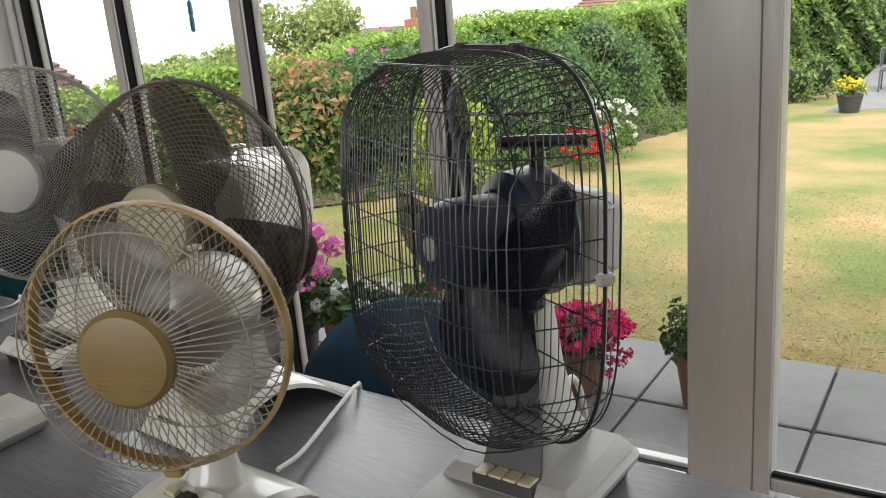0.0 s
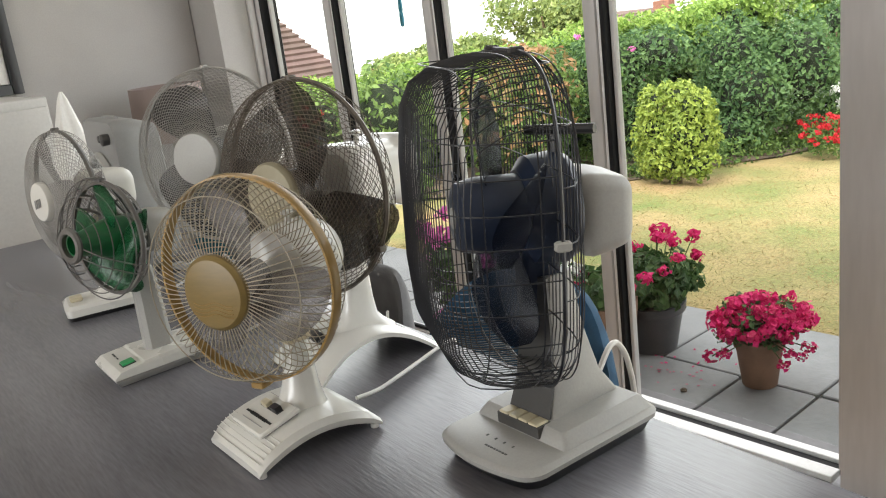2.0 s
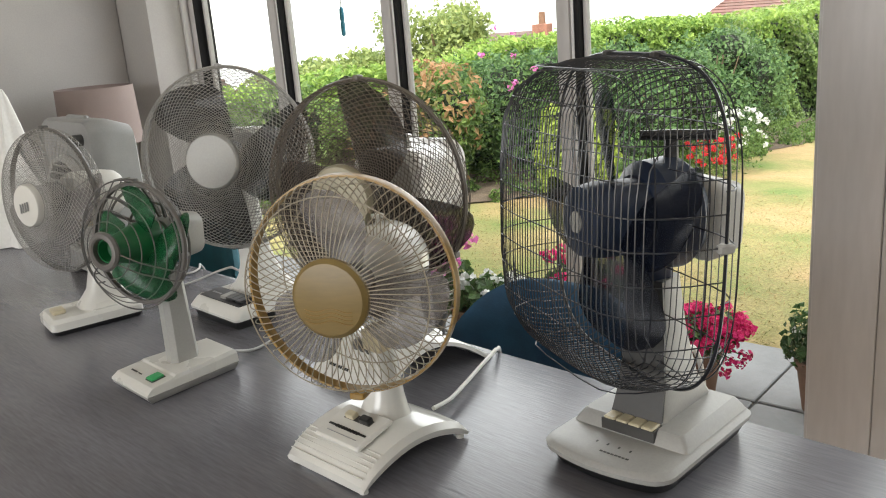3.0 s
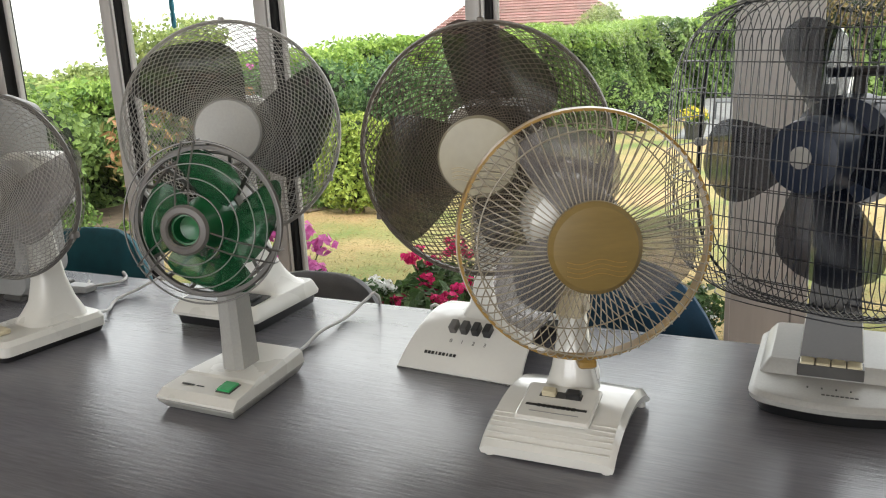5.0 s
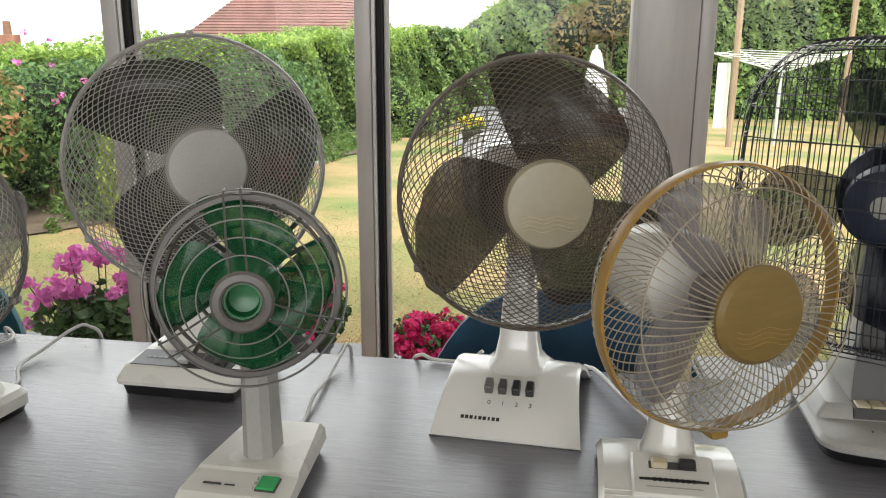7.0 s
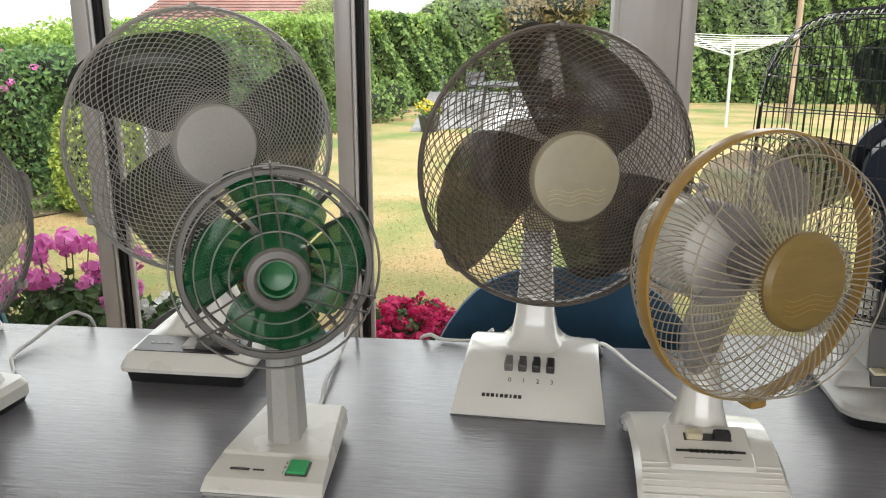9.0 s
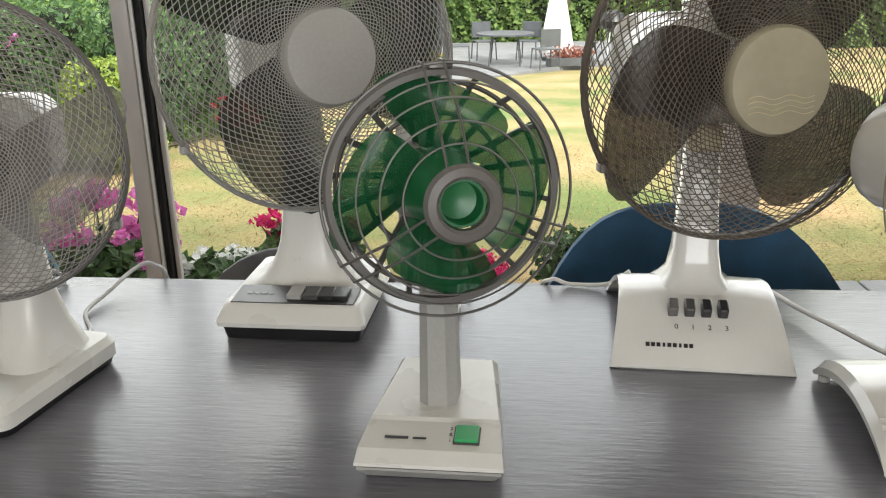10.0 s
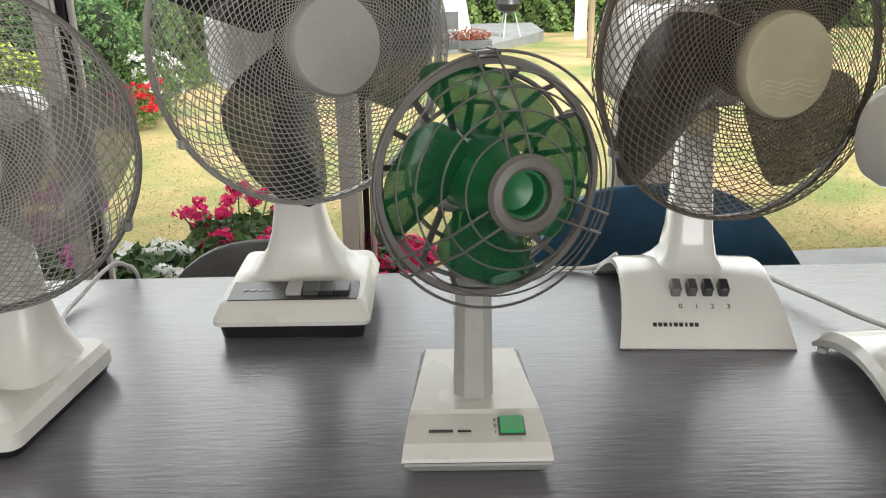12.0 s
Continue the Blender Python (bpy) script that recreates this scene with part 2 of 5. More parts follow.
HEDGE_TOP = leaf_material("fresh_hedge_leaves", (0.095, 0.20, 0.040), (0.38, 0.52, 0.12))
SHRUB_L = leaf_material("dark_shrub_leaves", (0.026, 0.075, 0.032), (0.175, 0.290, 0.105))
YELLOW_L = leaf_material("golden_shrub_leaves", (0.10, 0.175, 0.03), (0.40, 0.48, 0.10))
RED_L = leaf_material("red_tipped_leaves", (0.08, 0.16, 0.04), (0.46, 0.24, 0.13))
BED_L = leaf_material("bed_leaves", (0.035, 0.085, 0.025), (0.20, 0.30, 0.08))
POT_L = leaf_material("pot_plant_leaves", (0.020, 0.050, 0.018), (0.09, 0.16, 0.05))
TREE_L = leaf_material("tree_leaves", (0.12, 0.19, 0.06), (0.39, 0.45, 0.16))
BROWN_L = leaf_material("withered_leaves", (0.13, 0.10, 0.035), (0.34, 0.26, 0.11))
PINK = leaf_material("magenta_petals", (0.56, 0.09, 0.36), (0.86, 0.30, 0.66), True)
CERISE = leaf_material("cerise_petals", (0.42, 0.006, 0.065), (0.75, 0.03, 0.20), True)
REDF = leaf_material("red_petals", (0.42, 0.012, 0.03), (0.72, 0.05, 0.06), True)
WHITEF = leaf_material("white_petals", (0.62, 0.62, 0.60), (0.85, 0.85, 0.83), True)
YELLOWF = leaf_material("yellow_petals", (0.60, 0.45, 0.03), (0.80, 0.65, 0.08), True)
ROOF_B = material("brown_roof_tile", (0.150, 0.098, 0.085), 0.85, vary=0.15, scale=3, random_ob=0.15, bump=0.3)
ROOF_R = material("red_roof_tile", (0.215, 0.115, 0.10), 0.85, vary=0.15, scale=2, random_ob=0.12, bump=0.3)
BRICK = material("far_brick", (0.28, 0.13, 0.09), 0.85, vary=0.2, scale=8, bump=0.3)
CANVAS = material("white_parasol_canvas", (0.78, 0.78, 0.77), 0.8, vary=0.04, bump=0.2)
GARDEN_METAL = material("dark_garden_metal", (0.10, 0.105, 0.115), 0.5, metal=0.2, vary=0.15)
PALE_METAL = material("pale_metal_pole", (0.55, 0.60, 0.60), 0.4, metal=0.3, vary=0.08)
OLDWOOD = material("weathered_wood", (0.30, 0.22, 0.15), 0.85, vary=0.2, stretch=(3, 3, 0.4), bump=0.3)
CHIME_M = material("blue_chime_metal", (0.03, 0.17, 0.24), 0.35, metal=0.4, vary=0.3, scale=40)


# ---- mesh tools ----
class Shape:
    """Vertices and faces gathered piece by piece."""

    def __init__(self):
        self.v, self.f, self.count = [], [], 0

    def add(self, verts, faces, m=None):
        verts = np.asarray(verts, float)
        if m is not None:
            a = np.array(m)
            verts = verts @ a[:3, :3].T + a[:3, 3]
        self.v.append(verts)
        self.f.extend([tuple(i + self.count for i in f) for f in faces])
        self.count += len(verts)
        return self

    def tube(self, pts, r, n=5, closed=False, m=None):
        p = np.asarray(pts, float)
        k = len(p)
        t = np.roll(p, -1, 0) - np.roll(p, 1, 0)
        if not closed:
            t[0], t[-1] = p[1] - p[0], p[-1] - p[-2]
        t /= np.linalg.norm(t, axis=1)[:, None] + 1e-12
        mean = np.abs(t).mean(0)
        ref = np.eye(3)[int(np.argmin(mean))]
        u = np.cross(t, ref)
        u /= np.linalg.norm(u, axis=1)[:, None] + 1e-12
        w = np.cross(t, u)
        rr = np.broadcast_to(np.asarray(r, float), (k,))
        ang = np.linspace(0, 2 * np.pi, n, endpoint=False)
        ring = u[:, None] * np.cos(ang)[None, :, None] + w[:, None] * np.sin(ang)[None, :, None]
        verts = (p[:, None] + ring * rr[:, None, None]).reshape(-1, 3)
        faces = []
        for i in range(k if closed else k - 1):
            j = (i + 1) % k
            for a in range(n):
                b = (a + 1) % n
                faces.append((i * n + a, i * n + b, j * n + b, j * n + a))
        if not closed:
            faces += [tuple(range(n))[::-1], tuple(range((k - 1) * n, k * n))]
        return self.add(verts, faces, m)

    def loft(self, rings, cap=True, m=None, closed=False):
        n = len(rings[0])
        verts = np.concatenate([np.asarray(r, float) for r in rings])
        faces = []
        last = len(rings) if closed else len(rings) - 1
        for i in range(last):
            j = (i + 1) % len(rings)
            for a in range(n):
                b = (a + 1) % n
                faces.append((i * n + a, i * n + b, j * n + b, j * n + a))
        if cap and not closed:
            faces += [tuple(range(n))[::-1], tuple(range((len(rings) - 1) * n, len(rings) * n))]
        return self.add(verts, faces, m)

    def lathe(self, profile, n=32, m=None, cap=True):
        """profile: (radius, y) along the fan's axis, which points to -y."""
        a = np.linspace(0, 2 * np.pi, n, endpoint=False)
        return self.loft([np.stack([r * np.cos(a), np.full(n, y), r * np.sin(a)], 1) for r, y in profile], cap, m)

    def turned(self, profile, n=32, m=None, cap=True):
        """profile: (radius, z) round the upright axis."""
        a = np.linspace(0, 2 * np.pi, n, endpoint=False)
        return self.loft([np.stack([r * np.cos(a), r * np.sin(a), np.full(n, z)], 1) for r, z in profile], cap, m)

    def box(self, cx, cy, cz, sx, sy, sz, r=0.003, m=None, seg=2):
        """A box with rounded upright edges and chamfered top and bottom."""
        r = min(r, sx * 0.45, sy * 0.45, sz * 0.45)
        rings = []
        for z, inset in ((cz - sz / 2, r * 0.7), (cz - sz / 2 + r * 0.7, 0), (cz + sz / 2 - r * 0.7, 0), (cz + sz / 2, r * 0.7)):
            rings.append(rrect(cx, cy, z, sx - 2 * inset, sy - 2 * inset, r, seg))
        return self.loft(rings, True, m)

    def mesh(self, name, angle=35):
        me = bpy.data.meshes.new(name)
        me.from_pydata(np.concatenate(self.v).tolist(), [], self.f)
        me.validate()
        me.polygons.foreach_set("use_smooth", np.ones(len(me.polygons), bool))
        me.set_sharp_from_angle(angle=radians(angle))
        return me


def rrect(cx, cy, z, w, d, r, seg=4):
    """A rounded rectangle lying flat, as a ring of points."""
    r = min(r, w * 0.49, d * 0.49)
    pts = []
    for sx, sy, a0 in ((1, 1, 0), (-1, 1, 90), (-1, -1, 180), (1, -1, 270)):
        for k in range(seg + 1):
            a = radians(a0 + 90 * k / seg)
            pts.append((cx + sx * (w / 2 - r) + r * math.cos(a), cy + sy * (d / 2 - r) + r * math.sin(a), z))
    return np.array(pts)


def part(name, shape, mat, parent=None, label="", m=None, angle=35):
    """Links a shape as one mesh object under a thing or a part."""
    me = shape.mesh(name, angle) if isinstance(shape, Shape) else shape
    if not me.materials:
        me.materials.append(mat)
    ob = new(name, me)
    if m is not None:
        ob.matrix_basis = m
    if parent is not None:
        ob.parent = parent
    return tagged(ob, label=label)


def thing(name, m, label, category, group="", kind=""):
    ob = new(name)
    ob.empty_display_size = 0.05
    ob.matrix_basis = m
    return tagged(ob, label, category, group, kind)


def solid(name, shape, mat, label, category="", kind="", m=None, group="", angle=35):
    ob = part(name, shape, mat, None, label, m, angle)
    return tagged(ob, label, category, group, kind)


def letters(text, size):
    """A mesh of built-in letters lying flat, a hair thick."""
    cu = bpy.data.curves.new("print", "FONT")
    cu.body, cu.size, cu.align_x, cu.align_y, cu.extrude = text, size, "CENTER", "CENTER", 0.0001
    ob = new("print", cu)
    bpy.context.view_layer.update()
    me = bpy.data.meshes.new_from_object(ob.evaluated_get(bpy.context.evaluated_depsgraph_get()))
    bpy.data.objects.remove(ob)
    bpy.data.curves.remove(cu)
    return me


rng = np.random.default_rng(7)

# ---- room ----
WIN_Y, CEIL_Z = 2.24, 2.45
BARS = [-2.972, -2.414, -1.815, -1.118, -0.455]


def slab(name, x0, x1, y0, y1, z0, z1, mat, label, r=0.004):
    s = Shape().box((x0 + x1) / 2, (y0 + y1) / 2, (z0 + z1) / 2, x1 - x0, y1 - y0, z1 - z0, r)
    return solid(name, s, mat, label, kind="structure")


slab("floor", -3.3, 2.1, -3.2, 2.14, -0.12, 0.0, FLOOR_M, "plain wooden floor under the table")
slab("ceiling", -3.35, 2.15, -3.25, 2.5, CEIL_Z, CEIL_Z + 0.15, CEIL, "white painted flat ceiling")
slab("wall_west", -3.34, -3.19, -3.2, 2.0, -0.1, CEIL_Z - 0.003, WALL, "pale grey painted side wall")
slab("wall_nib", -3.34, -2.97, 2.003, 2.268, -0.1, CEIL_Z - 0.003, WALL, "pale painted wall end beside the glazed doors")
slab("wall_header", -2.967, 2.0, 2.18, 2.40, 2.12, CEIL_Z - 0.003, WALL, "painted wall above the glazed doors")
slab("wall_east", 2.003, 2.15, -3.2, 2.40, -0.1, CEIL_Z - 0.003, WALL, "pale grey painted side wall")
# Unseen wall; its opening is added to go with the rear fill lamp.
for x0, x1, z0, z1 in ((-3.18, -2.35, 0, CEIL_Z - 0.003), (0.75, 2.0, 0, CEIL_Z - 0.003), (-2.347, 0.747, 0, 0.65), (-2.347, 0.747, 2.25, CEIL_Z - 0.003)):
    slab("wall_south", x0, x1, -3.25, -3.1, z0, z1, WALL, "pale painted wall round an unseen added light opening")


def window_panel(number, x0, x1, seal=True, rail=True):
    """A full-height glazed leaf: stiles, rails, black seal and pane."""
    w = thing(f"window_{number}", Matrix(), "tall white-framed glazed door leaf, closed", "window", kind="structure")
    z0, z1, y0, y1 = 0.045, 2.115, 2.205, 2.268
    st_l, st_r = 0.018, 0.057

    def bar(name, a, b, ya, yb, za, zb, mat, label=""):
        part(name, Shape().box((a + b) / 2, (ya + yb) / 2, (za + zb) / 2, b - a, yb - ya, zb - za, 0.004), mat, w, label)

    bar("window_frame", x0 + 0.0045, x0 + st_l, y0 + 0.022, y0 + 0.044, z0, z1, FRAME)
    bar("window_frame", x1 - st_r, x1 - 0.0135, y0, y1, z0, z1, FRAME)
    # Whiter paint than the stile puts the light on this strip into colour.
    bar("glazing_bead", x1 - 0.0125, x1 - 0.001, y0 + 0.006, y1 - 0.003, z0, z1, WHITE_PAINT, "narrow recessed bead, its light put in as whiter paint")
    if rail:
        bar("window_frame", x0 + st_l + 0.002, x1 - st_r - 0.002, y0 + 0.004, y1 - 0.004, z0, z0 + 0.035, FRAME)
    bar("window_frame", x0 + st_l + 0.002, x1 - st_r - 0.002, y0 + 0.004, y1 - 0.004, z1 - 0.055, z1, FRAME)
    if seal:
        bar("window_seal", x1 + 0.001, x1 + 0.018, y0 + 0.001, y1 - 0.004, z0, z1, BLACK_SEAL, "black rubber seal")
    if rail:
        bar("window_seal", x0 + st_l + 0.003, x1 - st_r - 0.003, y0 + 0.012, y0 + 0.03, z0 + 0.036, z0 + 0.048, BLACK_SEAL, "black rubber seal")
    g = part("pane", Shape().box((x0 + st_l + x1 - st_r) / 2, 2.238, (z0 + z1) / 2, x1 - x0 - st_l - st_r, 0.006, z1 - z0 - 0.1, 0.001), GLASS, w, "clear glass pane")
    g.visible_shadow = False


window_panel(1, BARS[0] + 0.05, BARS[1])
for i in (1, 2):
    window_panel(i + 1, BARS[i] + 0.015, BARS[i + 1])
window_panel(4, BARS[3] + 0.015, BARS[4] + 0.067, seal=False, rail=False)
window_panel(5, -0.258, 0.80)
window_panel(6, 0.815, 1.98, seal=False)
s = Shape()
s.box(BARS[0] + 0.007, 2.235, 1.08, 0.07, 0.09, 2.07, 0.004).box(BARS[0] + 0.008, 2.17, 1.08, 0.014, 0.03, 2.07, 0.003)
solid("trim_west", s, FRAME, "white upright frame beside the wall", kind="structure")
solid("trim_seal", Shape().box(BARS[0] + 0.036, 2.235, 1.08, 0.016, 0.085, 2.07, 0.003), BLACK_SEAL, "black rubber seal of the end frame", kind="structure")
pillar = thing("pillar", Matrix(), "broad white boxed pillar between the glazed doors", "pillar", kind="structure")
for x0, x1, y0, y1 in ((-0.432, -0.277, 2.184, 2.202), (-0.2762, -0.236, 2.1865, 2.202), (-0.420, -0.25, 2.275, 2.36)):
    part("casing", Shape().box((x0 + x1) / 2, (y0 + y1) / 2, 1.06, x1 - x0, y1 - y0, 2.11, 0.006), FRAME, pillar)
part("casing_seal", Shape().box(-0.4165, 2.238, 1.06, 0.012, 0.05, 2.10, 0.002), BLACK_SEAL, pillar, "black rubber seal")
sill = thing("door_track", Matrix(), "white and aluminium door threshold with a black channel", "door track", kind="structure")
for name, y0, y1, z0, z1, mat, lab in (("ramp", 2.143, 2.198, 0.001, 0.008, TABLE_LEG, "grey inner ramp"), ("inner_edge", 2.200, 2.250, 0.001, 0.022, WHITE_PAINT, "white inner edge"), ("channel", 2.252, 2.284, 0.001, 0.015, BLACK_SEAL, "black channel"), ("rail", 2.286, 2.316, 0.001, 0.026, WHITE_PAINT, "white outer lip"), ("outer_sill", 2.319, 2.384, -0.16, -0.11, STONE, "grey stone outer sill")):
    for x0, x1 in ((-2.93, -0.46), (-0.23, 1.99)):
        part(name, Shape().box((x0 + x1) / 2, (y0 + y1) / 2, (z0 + z1) / 2, x1 - x0, y1 - y0, z1 - z0, 0.003), mat, sill, lab)
slab("wall_plinth", -3.34, 2.15, 2.15, 2.315, -0.5, -0.065, STONE, "grey stone plinth under the glazed doors")

# ---- table ----
T_ANGLE, TOP = -3.85, 0.755
table = thing("dining_table", pose(-1.0, 1.146, 0, 0, 0, T_ANGLE), "long grey-stained wooden dining table crowded with desk fans", "table")
s = Shape()
rings = []
for z, inset in ((-0.035, 0.004), (-0.031, 0), (-0.006, 0), (-0.002, 0.0015), (0.0, 0.005)):
    rings.append(rrect(0, -0.50, TOP + z, 2.88 - 2 * inset, 1.0 - 2 * inset, 0.012, 3))
part("tabletop", s.loft(rings), TABLE_M, table)
for x in (-1.3, 1.3):
    for y in (-0.1, -0.9):
        part("leg", Shape().box(x, y, 0.358, 0.085, 0.085, 0.716, 0.006), TABLE_LEG, table)
for y in (-0.1, -0.9):
    part("apron", Shape().box(0, y, 0.675, 2.5, 0.025, 0.085, 0.003), TABLE_LEG, table)


# ---- fan parts ----
def spin(m, a):
    return m @ Matrix.Rotation(a, 4, "Y")


def guard_profile(R, rc, depth, k=14):
    """Radius and y from the rim to the hub of a domed guard; depth < 0 goes forward."""
    pts = [(R, 0.0)]
    for i in range(1, k + 1):
        a = i / k * math.pi / 2
        x = math.cos(a) ** 0.75
        y = math.sin(a) ** 0.8
        pts.append((rc + (R - rc) * x, depth * y))
    return pts


def mesh_guard(name, parent, m, R, rc, depth, n, twist, r, mat, label):
    """Two families of crossing wires over a dome, each wire a part under the two end rings."""
    prof = guard_profile(R, rc, depth, k=22)
    angle = np.r_[0, np.cumsum([twist * math.dist(a, b) / (0.5 * (a[0] + b[0])) for a, b in zip(prof, prof[1:])])]
    a = np.linspace(0, 2 * np.pi, 72, endpoint=False)
    s = Shape()
    for rr, y in ((rc, depth), (R, 0)):
        s.tube(np.stack([rr * np.cos(a), np.full(72, y), rr * np.sin(a)], 1), r * 1.5, 5, True)
    guard = part(name, s, mat, parent, label, m)
    for sign in (1, -1):
        pts = [(p[0] * math.cos(b), p[1] - sign * r * 0.6, p[0] * math.sin(b)) for p, b in zip(prof, sign * angle)]
        me = Shape().tube(pts, r, 4).mesh("wire")
        for i in range(n):
            part("wire", me, mat, guard, "", Matrix.Rotation(2 * math.pi * i / n, 4, "Y"))
    return guard


def radial_guard(name, parent, m, R, rc, depth, n, r, mat, label, swirl=0.0, k=12):
    """A guard of separate radial wires that share one mesh, under an inner ring."""
    prof = guard_profile(R, rc, depth, k=k)
    a = np.linspace(0, 2 * np.pi, 64, endpoint=False)
    ring = part(name, Shape().tube(np.stack([rc * np.cos(a), np.full(64, depth), rc * np.sin(a)], 1), r * 1.3, 5, True), mat, parent, label, m)
    pts = [(p[0] * math.cos(swirl * (1 - p[0] / R)), p[1], p[0] * math.sin(swirl * (1 - p[0] / R))) for p in prof]
    me = Shape().tube([(pts[0][0] + r, -0.35 * depth * 0.12, 0.004)] + pts, r, 5).mesh("wire")
    for i in range(n):
        part("wire", me, mat, ring, "", Matrix.Rotation(2 * math.pi * i / n, 4, "Y"))
    return ring


def rim_band(R, half, thick):
    prof = [(R - thick, -half), (R, -half), (R + thick * 0.5, 0), (R, half), (R - thick, half)]
    a = np.linspace(0, 2 * np.pi, 80, endpoint=False)
    s = Shape()
    s.loft([np.stack([r * np.cos(a), np.full(80, y), r * np.sin(a)], 1) for r, y in prof], closed=True)
    return s


def blade(r0, r1, width, pitch, curve=0.25, thick=0.0018, k=10):
    """One pitched, rounded fan blade along +x."""
    top, low = [], []
    for i in range(k + 1):
        q = i / k
        r = r0 + (r1 - r0) * q
        w = width * (0.45 + 0.55 * math.sin(min(1, q * 1.25) * math.pi / 2)) * math.sqrt(max(0.02, 1 - max(0, (q - 0.55) / 0.46) ** 2.2))
        off = curve * width * q
        pt = pitch * (1 - 0.45 * q)
        row_t, row_l = [], []
        for j in range(6):
            u = (j / 5 - 0.5) * w
            camber = -0.12 * w * (1 - (2 * j / 5 - 1) ** 2)
            z = u * math.cos(pt) + off
            y = u * math.sin(pt) + camber
            row_t.append((r, y - thick / 2, z)), row_l.append((r, y + thick / 2, z))
        top.append(row_t), low.append(row_l)
    s = Shape()
    return s.loft([np.array(a + b[::-1]) for a, b in zip(top, low)])


def add_blades(parent, m, count, r0, r1, width, pitch, mat, label, start=0.0, curve=0.25):
    me = blade(r0, r1, width, pitch, curve).mesh("blade")
    for i in range(count):
        part("blade", me, mat, parent, label, spin(m, start + 2 * math.pi * i / count))


def head_pose(axis_z, yaw, tilt, offset, ax=0.0, ay=0.0):
    return pose(ax, ay, axis_z, 0, 0, yaw) @ pose(0, 0, 0, -tilt) @ pose(0, -offset, 0)


def cord(name, pts, r, mat, label):
    """A smooth cord through the given points."""
    p = [np.array(q, float) for q in pts]
    p = [2 * p[0] - p[1]] + p + [2 * p[-1] - p[-2]]
    out = []
    for i in range(1, len(p) - 2):
        for t in np.linspace(0, 1, 8, endpoint=False):
            a, b, c, d = p[i - 1:i + 3]
            out.append(0.5 * (2 * b + (c - a) * t + (2 * a - 5 * b + 4 * c - d) * t ** 2 + (3 * b - a - 3 * c + d) * t ** 3))
    out.append(p[-2])
    return solid(name, Shape().tube(out, r, 8), mat, label, "cord")


def flat_marks(parent, m, rows, mat, name="print"):
    """Bars of print: x, y, width, height on a flat face."""
    s = Shape()
    for x, y, w, h in rows:
        s.box(x, y, 0.0003, w, h, 0.0006, 0.0001, seg=1)
    return part(name, s, mat, parent, "", m)


# ---- fan: green blades ----
fan = thing("desk_fan", pose(-1.016, 0.752, TOP, 0, 0, -5), "small white desk fan with green blades and an open wire guard", "fan", "desk fans on the table")
s = Shape()
W, D = 0.122, 0.172


def tier(w, y0, z0, y1, z1):
    """Four corners of one level: front edge, then back edge."""
    return np.array([(-w / 2, y0, z0), (w / 2, y0, z0), (w / 2 - 0.013, y1, z1), (-w / 2 + 0.013, y1, z1)])


s.loft([tier(W - 0.010, -D / 2 + 0.008, 0.001, D / 2 - 0.004, 0.001), tier(W + 0.004, -D / 2 - 0.001, 0.012, D / 2, 0.012), tier(W + 0.004, -D / 2 - 0.001, 0.0145, D / 2, 0.0145)])
part("foot", s, GREY_PL, fan, angle=10)
# sloped front, flat top rising to the back
s = Shape()
s.loft([tier(W + 0.008, -D / 2 - 0.002, 0.016, D / 2, 0.016), tier(W + 0.007, -D / 2 - 0.0015, 0.0195, D / 2, 0.020), tier(W + 0.004, -D / 2 + 0.010, 0.0275, D / 2, 0.031), tier(W - 0.003, -D / 2 + 0.050, 0.0320, D / 2 - 0.001, 0.0345), tier(W - 0.006, -D / 2 + 0.054, 0.0345, D / 2 - 0.003, 0.0370)])
base = part("base", s, WHITE_SATIN, fan, angle=4)
panel = pose(0, -D / 2 + 0.031, 0.0301, math.degrees(math.atan2(0.0045, 0.040)))
part("switch_surround", Shape().box(0.031, 0, 0.0006, 0.0235, 0.0245, 0.002, 0.0006), DKGREY, base, "dark switch surround", panel)
part("switch", Shape().box(0.031, 0, 0.0020, 0.0205, 0.0215, 0.005, 0.0008), GREEN_KEY, base, "bright green rocker switch", panel)
flat_marks(base, panel @ pose(-0.022, -0.006, 0.0004), [(-0.009, 0, 0.021, 0.0032), (0.0115, -0.0003, 0.012, 0.0022)], INK)
for t, y in (("2", 0.009), ("0", 0.001), ("1", -0.008)):
    part("numeral", letters(t, 0.0055), INK, base, "", panel @ pose(0.0165, y, 0.0006))
s = Shape()
oct_ = lambda w, d, z, y: [(-w / 2, y - d / 2 + 0.008, z), (-w / 4, y - d / 2, z), (w / 4, y - d / 2, z), (w / 2, y - d / 2 + 0.008, z), (w / 2, y + d / 2 - 0.008, z), (w / 4, y + d / 2, z), (-w / 4, y + d / 2, z), (-w / 2, y + d / 2 - 0.008, z)]
s.loft([np.array(oct_(0.036, 0.050, 0.033, 0.012)), np.array(oct_(0.030, 0.042, 0.175, 0.010)), np.array(oct_(0.027, 0.036, 0.188, 0.008))])
part("column", s, GREY_PL, fan, angle=20)
part("swivel", Shape().turned([(0.011, 0.186), (0.012, 0.198), (0.009, 0.206)], 16, pose(0, 0.012, 0)), GREEN, fan, "green swivel joint")
HM = head_pose(0.246, 19, 5, 0.036)
part("motor_housing", Shape().loft([rrect(0, 0, z, w, h, 0.02, 5)[:, [0, 2, 1]] for z, w, h in ((0.038, 0.058, 0.062), (0.05, 0.068, 0.072), (0.088, 0.070, 0.074), (0.112, 0.066, 0.070), (0.117, 0.054, 0.058))]), GREY_PL, fan, "grey motor housing", HM)
